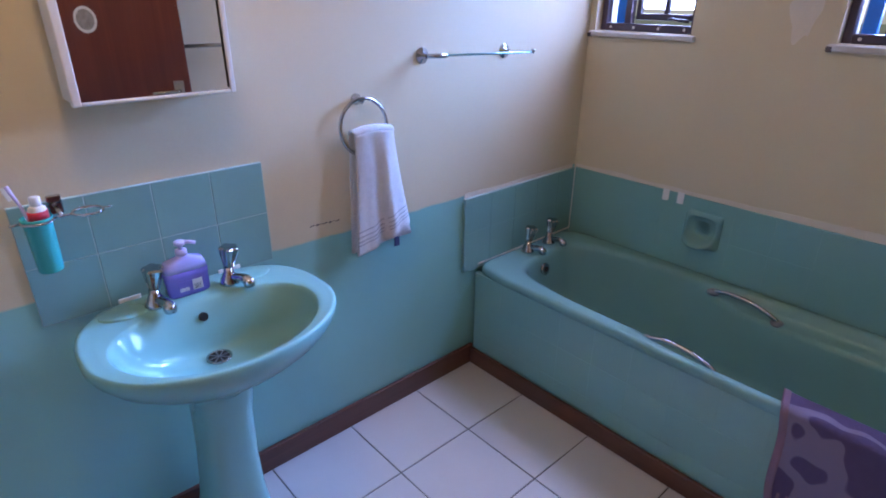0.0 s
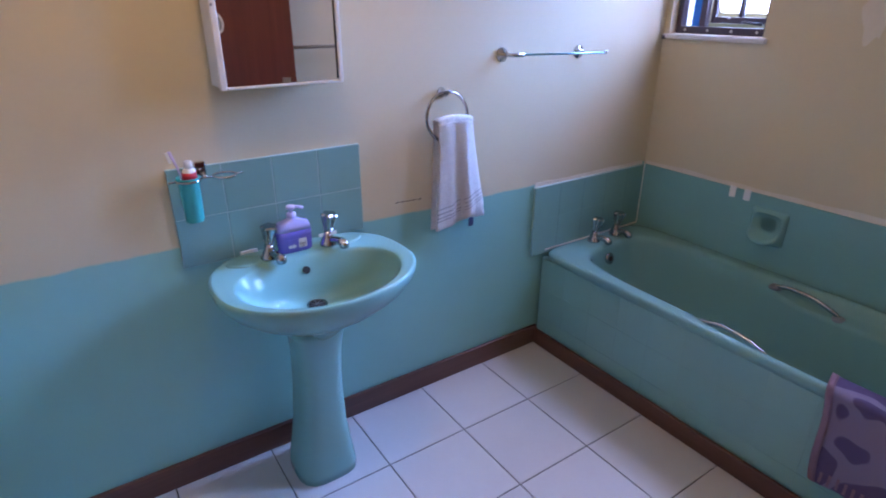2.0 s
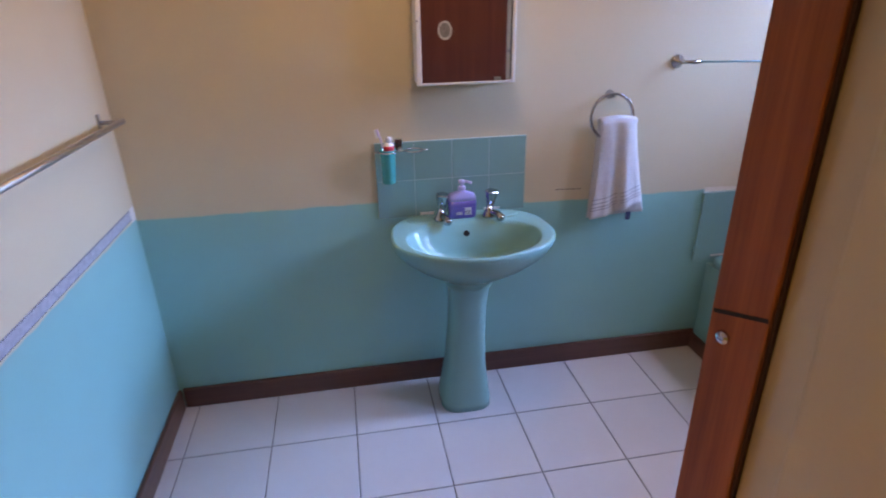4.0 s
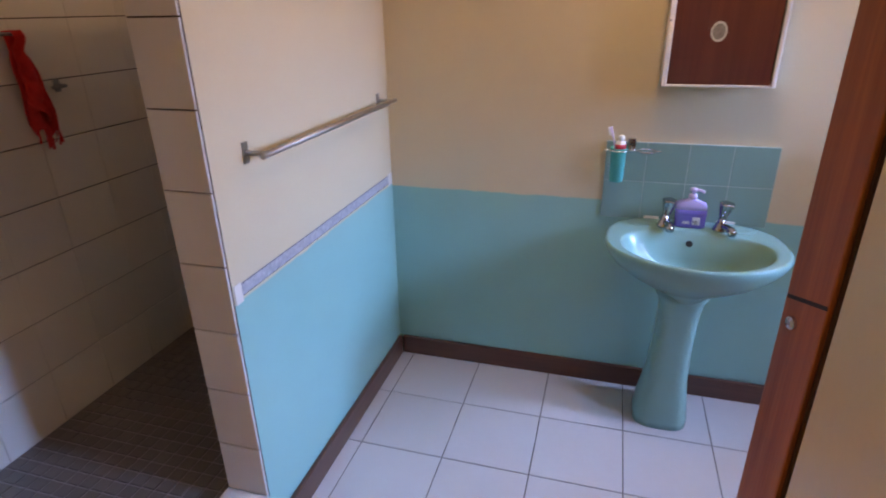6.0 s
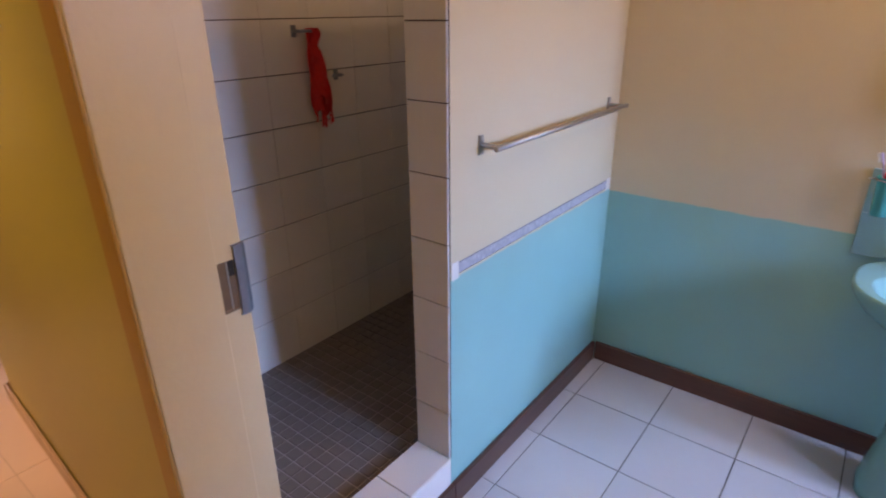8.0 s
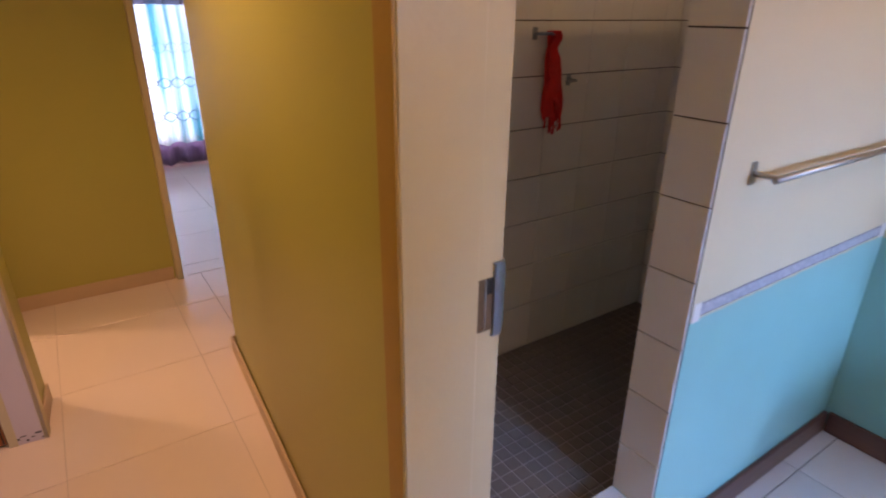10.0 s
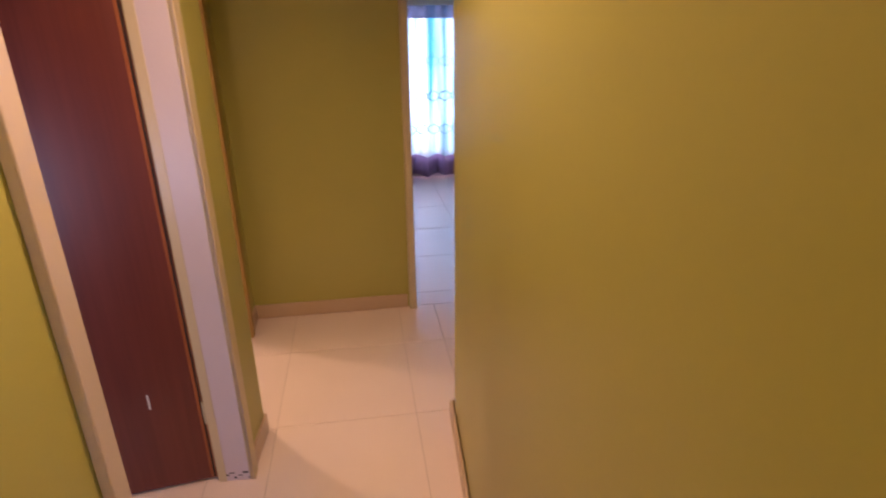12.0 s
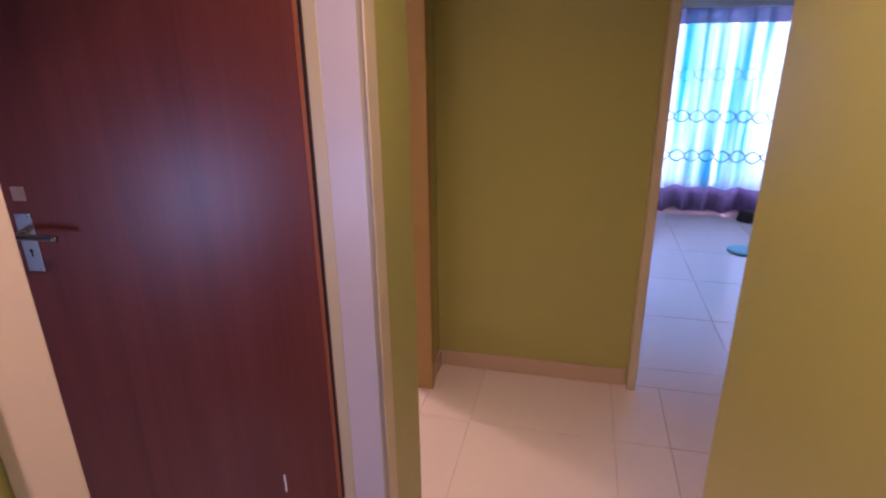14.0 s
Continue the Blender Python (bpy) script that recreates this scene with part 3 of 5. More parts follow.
part("latch_step", box(JL - 0.0036, JL - 0.0010, YB - 0.043, YB - 0.012, 1.095, 1.101, 0.001), M_BRONZE, sp)
part("latch_bright_edge", box(JL - 0.0036, JL - 0.0012, YB - 0.026, YB - 0.0235, 1.100, 1.194), M_STEEL, sp)

ang = 160.0
dm = Matrix.Translation((-0.010, -1.545, 0)) @ Matrix.Rotation(radians(180 - ang), 4, "Z")
door = thing("door_1", -0.010, -1.545, 0, "red-brown varnished flush door standing wide open", "door", kind="structure")
part("leaf", xf(box(0.006, 0.806, 0.0, 0.040, 0.012, 2.03, 0.002), dm), M_DOOR, door)
part("hinge_edge", xf(box(-0.004, 0.0055, -0.001, 0.041, 0.012, 2.03, 0.0015), dm), M_LIP, door, "orange-brown timber edge of the door")
# thin dark sheet over the leaf's rear, standing for shade beside the jamb
part("back_face", xf(box(0.0, 0.804, -0.003, -0.0006, 0.014, 2.028), dm), M_BACKSHADE, door, "back of the door, its shade put into the colour")
part("edge_joint", xf(box(-0.0046, -0.0038, 0.0, 0.040, -0.0015, 0.0015), dm @ pose(0, 0, 1.395, -14, 0, 0)), M_BLACK, door, "dark joint in the timber edge")
part("edge_screw", xf(lathe(0, 0, [(0.0055, 0), (0.005, 0.002), (0.002, 0.003)], 12, m=pose(-0.004, 0.028, 1.368, 0, -90, 0)), dm), M_CHROME, door, "bright screw head")


def lever_handle(parent, m, mirror=1):
    """Long steel plate with a lever, keyhole and screws; built facing +y at m."""
    pl = part("handle_plate", xf(box(-0.022, 0.022, 0.0, 0.004, -0.085, 0.065, 0.0015), m), M_STEEL, parent, "silver steel handle plate")
    pts = curve_pts([(0, 0.004, 0.02), (0, 0.04, 0.02), (-0.012 * mirror, 0.052, 0.021), (-0.06 * mirror, 0.054, 0.022), (-0.115 * mirror, 0.050, 0.018)], 6)
    part("lever", xf(tube(pts, 0.008, 10), m), M_CHROME, parent, "chrome lever handle", smooth=True)
    part("keyhole", xf(join(lathe(0, 0, [(0.0045, 0.0), (0.0045, 0.0015)], 10, m=pose(0, 0.0035, -0.03, -90, 0, 0)), box(-0.002, 0.002, 0.0035, 0.005, -0.046, -0.03)), m), M_BLACK, pl)
    for sx, sz in ((-0.014, 0.057), (0.014, 0.057), (-0.012, -0.078), (0.012, -0.078)):
        part("screw", xf(lathe(0, 0, [(0.003, 0.0), (0.003, 0.0012)], 8, m=pose(sx, 0.0038, sz, -90, 0, 0)), m), M_DULL, pl)


lever_handle(door, dm @ pose(0.755, 0.040, 1.10))
part("sticker", xf(lathe(0, 0, [(0.055, 0), (0.055, 0.001)], 28, m=Matrix.Diagonal((0.8, 1, 1, 1)) @ Matrix.Identity(4)), dm @ pose(0.43, 0.0405, 1.435, -90, 0, 0)), M_WHITE, door, "oval white picture sticker")
part("sticker_print", xf(lathe(0, 0, [(0.043, 0), (0.043, 0.001)], 24, m=Matrix.Diagonal((0.8, 1, 1, 1))), dm @ pose(0.43, 0.0418, 1.435, -90, 0, 0)), mat("grey_blotched_print", (0.25, 0.24, 0.22), 0.5, var=0.8, scale=40, second=(0.6, 0.58, 0.55)), door, "blotched grey print")

# ---- side door of the passage ----
df2 = structure("door_frame_2", xf(box(DL, DL + 0.018, YL - 0.113, YL + 0.02, 0, DH, 0.003), RO), M_LILAC, "white gloss-painted steel door frame in the passage", "door frame")
part("far_jamb", xf(box(DL - 0.035, DL + 0.018, YL + 0.0005, YL + 0.021, 0, DH, 0.004), RO), M_FRAME, df2, "cream edge of the frame")
bm = box(DR - 0.018, DR, YL - 0.17, YL + 0.0, 0, DH, 0.003)
box(DR - 0.018, DR + 0.037, YL + 0.0005, YL + 0.026, 0, DH, 0.004, bm=bm)
part("near_jamb", xf(bm, RO), M_FRAME2, df2, "cream near edge of the frame")
part("head", xf(box(DL - 0.03, DR + 0.03, YL - 0.17, YL + 0.02, DH + 0.001, DH + 0.04, 0.004), RO), M_LILAC, df2)

part("rebate", xf(box(DL + 0.0182, DL + 0.0205, YL - 0.113, YL - 0.082, 0, DH - 0.001, 0.0008), RO), M_FRAME, df2, "cream rebate of the frame")
for k in range(7):
    part("scuff", xf(box(DL + 0.0182, DL + 0.0192, YL - 0.105 + 0.017 * k, YL - 0.096 + 0.017 * k + 0.006 * (k % 3), 0.012 + 0.012 * (k % 3), 0.016 + 0.012 * (k % 3) + 0.004 * (k % 2)), RO), M_MARK, df2, "dark scuff at the foot of the frame")
door2 = thing("door_2", -2.836, -2.520, 0, "red-brown varnished flush door standing open into a side room", "door", kind="structure")
d2 = Matrix.Translation((-2.836, -2.520, 0)) @ Matrix.Rotation(radians(-82.0), 4, "Z")
part("leaf", xf(box(0.006, 0.790, 0.0, 0.042, 0.012, 2.03, 0.002), d2), M_DOOR, door2)
part("hinge_edge", xf(box(-0.001, 0.0055, -0.001, 0.043, 0.012, 2.03, 0.0015), d2), M_LIP, door2, "orange-brown timber edge of the door")
part("lipping", xf(box(0.011, 0.021, 0.0421, 0.0436, 0.014, 2.028, 0.0005), d2), M_LIP, door2, "orange-brown lipping strip")
# black strip laid on the leaf in place of the shaded hinge gap
part("hinge_shade", xf(box(0.0056, 0.0108, 0.0421, 0.0430, 0.014, 2.028), d2), M_BLACK, door2, "black strip for the shade in the hinge gap")
for z in (0.31, 1.80):
    hg = part("hinge", xf(lathe(0, 0, [(0.006, z - 0.045), (0.007, z), (0.006, z + 0.045)], 10), d2 @ pose(0.0, 0.046, 0)), M_FRAME, door2, "paint-spotted steel hinge")
lever_handle(door2, d2 @ pose(0.735, 0.042, 1.10))
part("paint_chip", xf(box(0.167, 0.173, 0.0415, 0.0426, 0.36, 0.42, 0.0005), d2), M_WHITE, door2, "pale scratch in the varnish")
part("paint_patch", xf(box(0.715, 0.750, 0.0415, 0.0424, 1.195, 1.230, 0.0005), d2), mat("worn_bare_wood", (0.35, 0.22, 0.16), 0.6, var=0.3, scale=50), door2, "worn patch above the handle")

# alcove door frame (brown) and far doorway lining
structure("door_frame_3", box(-3.8995, -3.85, YN - 0.11, YN + 0.022, 0, DH - 0.001, 0.004), M_BAND, "brown wooden door frame in the alcove", "door frame")
bm = box(XF - 0.13, XF + 0.045, OY0 - 0.039, OY0, 0, DH, 0.004)
box(XF - 0.13, XF + 0.012, OY0 + 0.9, OY0 + 0.93, 0, DH, 0.004, bm=bm)
structure("door_frame_4", bm, M_FRAME, "cream-painted frame of the far doorway", "door frame")

# ---- windows ----


def window(index, y0, y1):
    x = XR + 0.06
    win = thing("window_%d" % index, x, (y0 + y1) / 2, WZ0, "small dark-painted steel window with an open sash", "window", kind="structure")
    f = 0.026
    bm = bmesh.new()
    for a, b, c, d in ((y0, y0 + f, WZ0, WZ1), (y1 - f, y1, WZ0, WZ1), (y0 + f, y1 - f, WZ0, WZ0 + 0.03), (y0 + f, y1 - f, WZ1 - f, WZ1)):
        box(x - 0.02, x + 0.02, a, b, c, d, 0.003, bm=bm)
    fr = part("window_frame", bm, M_WINF, win)
    ym = y1 - 0.125
    part("mullion", box(x - 0.018, x + 0.018, ym - 0.014, ym + 0.014, WZ0 + 0.03, WZ1 - f, 0.003), M_WINF, win)
    for k in range(4):
        yy = y0 + 0.05 + (y1 - y0 - 0.1) * k / 3
        part("rivet", lathe(0, 0, [(0.006, 0), (0.005, 0.003), (0.001, 0.004)], 10, m=pose(x - 0.0205, yy, WZ0 + 0.015, 0, -90, 0)), M_SILL, fr)
    # sash pushed open outwards
    bm = bmesh.new()
    a, b = y0 + f, ym - 0.014
    for c, d, e, g in ((a, a + 0.02, WZ0 + 0.045, WZ1 - 0.04), (b - 0.02, b, WZ0 + 0.045, WZ1 - 0.04), (a + 0.02, b - 0.02, WZ0 + 0.045, WZ0 + 0.07), (a + 0.02, b - 0.02, WZ1 - 0.06, WZ1 - 0.04), ((a + b) / 2 - 0.009, (a + b) / 2 + 0.009, WZ0 + 0.07, WZ1 - 0.06)):
        box(x + 0.022, x + 0.045, c, d, e, g, 0.003, bm=bm)
    sash = part("sash", bm, M_WINF, win, "dark glazing sash with a middle bar")
    for c, d in ((a + 0.02, (a + b) / 2 - 0.009), ((a + b) / 2 + 0.009, b - 0.02)):
        pane = part("pane", box(x + 0.031, x + 0.035, c, d, WZ0 + 0.07, WZ1 - 0.06), M_GLASS, sash, "clear glass pane")
        pane.visible_shadow = False
    part("stay", tube([(x + 0.0, a + 0.02, WZ0 + 0.045), (x + 0.0, a + 0.09, WZ0 + 0.052), (x + 0.004, a + 0.11, WZ0 + 0.05)], 0.006, 8), M_WINF, win, "window stay", smooth=True)
    part("blue_edge", box(x + 0.05, x + 0.075, y1 - 0.075, y1 - 0.030, WZ0 + 0.0, WZ1, 0.003), M_BLUE, win, "bright blue outer edge")
    sill = part("window_sill", box(XR - 0.022, XR + 0.035, y0 - 0.02, y1 + 0.022, WZ0 - 0.024, WZ0 - 0.002, 0.006, 3), M_SILL, win, "chipped white sill")
    part("chip", box(XR - 0.0235, XR - 0.010, y1 + 0.004, y1 + 0.023, WZ0 - 0.026, WZ0 - 0.008, 0.003), M_MARK, sill, "dark broken end of the sill")


window(1, *WIN[0])
window(2, *WIN[1])
structure("window_4_sill", box(RX - 0.15, RX + 0.02, -2.35, 0.45, 0.23, 0.26, 0.006), M_SILL, "pale sill of the far window", "window sill")
wf = thing("window_3", RX - 0.1, -0.95, 0.18, "wide far-room window behind sheer curtains", "window", kind="structure")
for y in (-2.28, -1.40, -0.50, 0.36):
    part("window_frame", box(RX - 0.12, RX - 0.08, y - 0.02, y + 0.02, 0.26, 1.84, 0.003), M_SILL, wf)
part("transom", box(RX - 0.12, RX - 0.08, -2.3, 0.4, 1.48, 1.52, 0.003), M_SILL, wf)

# ---- bath and its tiles ----
BX0, BX1, BY0, BY1, BZ = 1.331, XR - 0.012, -1.42, W - 0.014, 0.492


def bath():
    th = thing("bathtub", (BX0 + BX1) / 2, (BY0 + BY1) / 2, 0, "aqua enamelled built-in bath with chrome grips", "bathtub")
    cx, cy = (BX0 + BX1) / 2, (BY0 + BY1) / 2
    hx, hy = (BX1 - BX0) / 2, (BY1 - BY0) / 2
    n = 256

    def outline(ax, ay, power, oy=0.0, z=0.0, dax=0.0, dz=0.0):
        """Ring of the tub; dax and dz shape the lower arm ledges on both sides past the grips."""
        pts = []
        for i in range(n):
            a = 2 * math.pi * i / n
            c, s = math.cos(a), math.sin(a)
            y = cy + oy + ay * math.copysign(abs(s) ** (2 / power), s)
            k = min(1.0, max(0.0, (-0.440 - y) / 0.022)) * min(1.0, max(0.0, (y + 1.36) / 0.12))
            k *= min(1.0, max(0.0, (abs(c) ** (2 / power) - 0.55) / 0.3))
            k = k * k * (3 - 2 * k)
            x = cx + (ax + dax * k) * math.copysign(abs(c) ** (2 / power), c)
            pts.append(Vector((x, y, z + dz * k)))
        return pts

    rings = [
        outline(hx - 0.006, hy, 14, z=BZ - 0.040),
        outline(hx + 0.002, hy, 14, z=BZ - 0.036),
        outline(hx + 0.004, hy, 14, z=BZ - 0.014),
        outline(hx - 0.001, hy - 0.006, 12, z=BZ - 0.003),
        outline(hx - 0.010, hy - 0.014, 10, z=BZ),
        outline(hx - 0.014, hy - 0.020, 9, z=BZ),
        outline(hx - 0.047, hy - 0.088, 5.2, -0.015, BZ - 0.0003, 0.024),
        outline(hx - 0.052, hy - 0.095, 5, -0.015, BZ - 0.001, 0.026),
        outline(hx - 0.061, hy - 0.105, 4.7, -0.015, BZ - 0.005, 0.026, -0.006),
        outline(hx - 0.068, hy - 0.112, 4.6, -0.015, BZ - 0.015, 0.024, -0.018),
        outline(hx - 0.071, hy - 0.115, 4.5, -0.015, BZ - 0.024, 0.014, -0.030),
        outline(hx - 0.073, hy - 0.117, 4.5, -0.015, BZ - 0.032, -0.014, -0.026),
        outline(hx - 0.076, hy - 0.120, 4.4, -0.015, BZ - 0.045, -0.022, -0.020),
        outline(hx - 0.080, hy - 0.126, 4.3, -0.014, BZ - 0.075, -0.023, -0.008),
        outline(hx - 0.095, hy - 0.15, 4.0, -0.01, BZ - 0.16, -0.012),
        outline(hx - 0.120, hy - 0.21, 3.6, 0.01, BZ - 0.30),
        outline(hx - 0.15, hy - 0.27, 3.2, 0.02, BZ - 0.365),
        outline(hx - 0.22, hy - 0.40, 2.8, 0.02, BZ - 0.385),
    ]
    part("tub", loft(rings, cap0=False), M_BATH, th, smooth=True)
    # tiled front panel
    fp = part("front_panel", box(BX0 + 0.005, BX0 + 0.03, BY0, BY1, 0.0, BZ - 0.038), M_AQJOINT, th, "aqua tiled front panel")
    lay(fp, "-x", BX0 + 0.005, lines(BY0, BY1, BY1 - 0.152, 0.152), [0.081, 0.150, 0.302, BZ - 0.038], 0.0007, 0.001, 0.0003, M_PANEL)
    for side in (-1, 1):
        x = cx + side * (hx - 0.066)
        pts = curve_pts([(x - side * 0.008, -0.452, BZ - 0.026), (x - side * 0.012, -0.478, BZ - 0.018), (x - side * 0.016, -0.52, BZ - 0.010), (x - side * 0.018, -0.60, BZ - 0.014), (x - side * 0.018, -0.675, BZ - 0.036), (x - side * 0.012, -0.702, BZ - 0.056)], 7)
        g = part("grip", tube(pts, 0.0085, 12), M_CHROME, th, "chrome bath grip", smooth=True)
        for e in (pts[0], pts[-1]):
            part("foot", lathe(e.x, e.y, [(0.024, e.z - 0.010), (0.023, e.z), (0.013, e.z + 0.007)], 16), M_DULL, g, "dull metal foot", smooth=True)
    ov = part("overflow", lathe(0, 0, [(0.028, 0), (0.028, 0.006), (0.020, 0.010), (0.002, 0.011)], 20, m=pose(cx - 0.03, BY1 - 0.142, BZ - 0.065, 75, 0, 0)), M_CHROME, th, "chrome overflow fitting", smooth=True)
    part("grating", lathe(0, 0, [(0.012, 0.0102), (0.012, 0.0125)], 14, m=pose(cx - 0.03, BY1 - 0.142, BZ - 0.065, 75, 0, 0)), M_BLACK, ov)
    sl = box(BX0 + 0.02, BX1 + 0.010, BY1 + 0.001, BY1 + 0.008, BZ - 0.006, BZ + 0.002, 0.001)
    box(BX1 + 0.001, BX1 + 0.008, BY0, BY1, BZ - 0.006, BZ + 0.002, 0.001, bm=sl)
    part("sealant", sl, M_WGROUT, th, "white sealant bead along the tiles")


bath()


def pillar_tap(name, x, y, z, turn, label, s=1.0, group=""):
    """Chrome pillar tap: flange, body, spout and faceted head. Spout points to -y before the turn."""
    th = thing(name, x, y, z, label, "tap", group)
    m = Matrix.Translation((x, y, z)) @ Matrix.Rotation(radians(turn), 4, "Z") @ Matrix.Scale(s, 4)
    part("body", xf(lathe(0, 0, [(0.027, 0), (0.027, 0.005), (0.023, 0.014), (0.018, 0.024), (0.013, 0.032), (0.011, 0.046)], 20), m), M_CHROME, th, smooth=True)
    pts = curve_pts([(0, 0, 0.016), (0, -0.030, 0.022), (0, -0.055, 0.022), (0, -0.068, 0.014)], 6)
    part("spout", xf(tube(pts, 0.012, 12, radii=[0.010 + 0.0003 * k for k in range(len(pts))]), m), M_CHROME, th, smooth=True)
    part("spout_end", xf(lathe(0, -0.066, [(0.006, 0.002), (0.014, 0.006), (0.016, 0.016), (0.012, 0.026), (0.004, 0.030)], 16), m), M_CHROME, th, smooth=True)
    prof = []
    for r, zz in ((0.011, 0.046), (0.013, 0.052), (0.022, 0.092), (0.024, 0.100), (0.020, 0.105), (0.008, 0.106)):
        prof.append([Vector((r * (1 + 0.13 * math.cos(5 * 2 * math.pi * k / 40)) * math.cos(2 * math.pi * k / 40), r * (1 + 0.13 * math.cos(5 * 2 * math.pi * k / 40)) * math.sin(2 * math.pi * k / 40), zz)) for k in range(40)])
    part("head", xf(loft(prof), m @ pose(0, 0.004, 0.0, 6, 4, 0)), M_CHROME, th, "fluted chrome tap head")
    return th


pillar_tap("bath_tap", 1.615, 0.262, BZ - 0.001, 14, "chrome pillar tap on the bath rim", 1.12, "bath taps")
pillar_tap("bath_tap", 1.765, 0.262, BZ - 0.001, 10, "chrome pillar tap on the bath rim", 1.12, "bath taps")

TT = 0.797
bt = structure("bath_tiles_end", box(1.268, XR - 0.001, W - 0.0112, W - 0.0005, BZ - 0.02, TT), M_AQJOINT, "two rows of aqua tiles on the wall at the bath's tap end", "tiles")
lay(bt, "-y", W - 0.0112, lines(1.268, XR - 0.012, 1.268, 0.1515), [BZ - 0.02, BZ + 0.154, TT], 0.0007, 0.0008, 0.0003, M_PANEL)
part("edge_grout", box(1.2655, 1.2685, W - 0.0115, W - 0.0005, BZ, TT, 0.001), M_AQJOINT, bt)
part("edge_grout", box(1.264, XR - 0.012, W - 0.012, W - 0.0005, TT, TT + 0.004, 0.001), M_AQGROUT, bt, "pale grout edge")
part("corner_grout", box(XR - 0.014, XR - 0.010, W - 0.016, W - 0.011, BZ, TT + 0.003, 0.001), M_WGROUT, bt, "white corner grout")
bl = structure("bath_tiles_side", box(XR - 0.0112, XR - 0.0005, BY0 - 0.1, W - 0.0125, BZ - 0.02, TT + 0.004), M_AQJOINT, "two rows of aqua tiles on the wall along the bath", "tiles")
lay(bl, "-x", XR - 0.0112, lines(BY0 - 0.1, W - 0.013, W - 0.165, 0.1515), [BZ - 0.02, BZ + 0.154, TT + 0.004], 0.0006, 0.0008, 0.0003, M_PANEL)
# rough unpainted filler band above the tiles
bm = bmesh.new()
top = [(y, TT + 0.022 + 0.012 * noise.noise(Vector((y * 5, 0, 3))) + 0.022 * max(0, -0.3 - y)) for y in [W - 0.01 - 0.03 * k for k in range(58)]]
loft([[Vector((XR - 0.002, y, z)) for y, z in top] + [Vector((XR - 0.002, y, TT + 0.003)) for y, z in reversed(top)], [Vector((XR - 0.0003, y, z)) for y, z in top] + [Vector((XR - 0.0003, y, TT + 0.003)) for y, z in reversed(top)]], bm=bm)
structure("filler_band", bm, M_FILLER, "rough pale filler band above the bath tiles", "filler")
bm = bmesh.new()
top = [(x, TT + 0.020 + 0.012 * noise.noise(Vector((x * 5, 2, 3)))) for x in [1.27 + 0.03 * k for k in range(25)]]
loft([[Vector((x, W - 0.002, z)) for x, z in top] + [Vector((x, W - 0.002, TT + 0.004)) for x, z in reversed(top)], [Vector((x, W - 0.0003, z)) for x, z in top] + [Vector((x, W - 0.0003, TT + 0.004)) for x, z in reversed(top)]], bm=bm)
structure("filler_band_end", bm, M_FILLER, "rough pale filler band above the bath tiles", "filler")
# bare patch beside the second window
bm = bmesh.new()
ring = [Vector((0, -0.505 + 0.045 * math.cos(a) * (1 + 0.25 * math.sin(3 * a)), 1.50 + 0.085 * math.sin(a) * (1 + 0.2 * math.cos(5 * a)))) for a in [2 * math.pi * k / 40 for k in range(40)]]
loft([[p + Vector((XR - 0.0025, 0, 0)) for p in ring], [p + Vector((XR - 0.0003, 0, 0)) for p in ring]], bm=bm)
structure("plaster_patch", bm, M_FILLER, "pale filler patch beside a window", "filler")


def soap_dish():
    y0, y1, z0, z1, x = -0.405, -0.255, 0.600, 0.750, XR - 0.012
    th = thing("soap_dish", x, (y0 + y1) / 2, z0, "aqua ceramic soap dish set in the tiles", "soap dish")
    cy, cz = (y0 + y1) / 2, (z0 + z1) / 2

    def sq(hy, hz, power, dx, dz=0.0):
        pts = []
        for i in range(40):
            a = 2 * math.pi * i / 40
            c, s = math.cos(a), math.sin(a)
            pts.append(Vector((x - dx, cy + hy * math.copysign(abs(c) ** (2 / power), c), cz + dz + hz * math.copysign(abs(s) ** (2 / power), s))))
        return pts

    def scoop(hy, hz, power, dx, swell, dz=0.0, drip=0.0):
        pts = sq(hy, hz, power, dx, dz)
        for k, p in enumerate(pts):
            s = math.sin(2 * math.pi * k / 40)
            p.x -= swell * max(0.0, -s) ** 0.8
            near = math.exp(-(((k - 30) / 2.0) ** 2))
            p.x -= drip * near
            p.z -= drip * 0.8 * near
        return pts

    part("body", loft([sq(0.076, 0.076, 12, -0.004), sq(0.075, 0.075, 12, 0.006), scoop(0.070, 0.066, 6, 0.012, 0.020), scoop(0.066, 0.060, 4.5, 0.020, 0.034, 0.004, 0.012), scoop(0.061, 0.055, 4, 0.022, 0.036, 0.006, 0.012), scoop(0.055, 0.049, 3.6, 0.016, 0.028, 0.008, 0.006), scoop(0.046, 0.042, 3, 0.004, 0.006, 0.008), scoop(0.030, 0.028, 2.5, 0.000, 0.0, 0.008)]), M_BATH, th, smooth=True)
    return th


soap_dish()
for y in (-0.150, -0.215):
    hk = thing("adhesive_hook", XR - 0.012, y, TT - 0.02, "small white adhesive clip on the tile edge", "hook", "adhesive clips")
    bm = box(XR - 0.018, XR - 0.0125, y - 0.016, y + 0.012, TT - 0.036, TT + 0.012, 0.002)
    box(XR - 0.022, XR - 0.018, y - 0.010, y + 0.006, TT - 0.036, TT - 0.018, 0.002, bm=bm)
    part("clip", bm, M_WHITE, hk)


# ---- basin ----
BC = 0.163


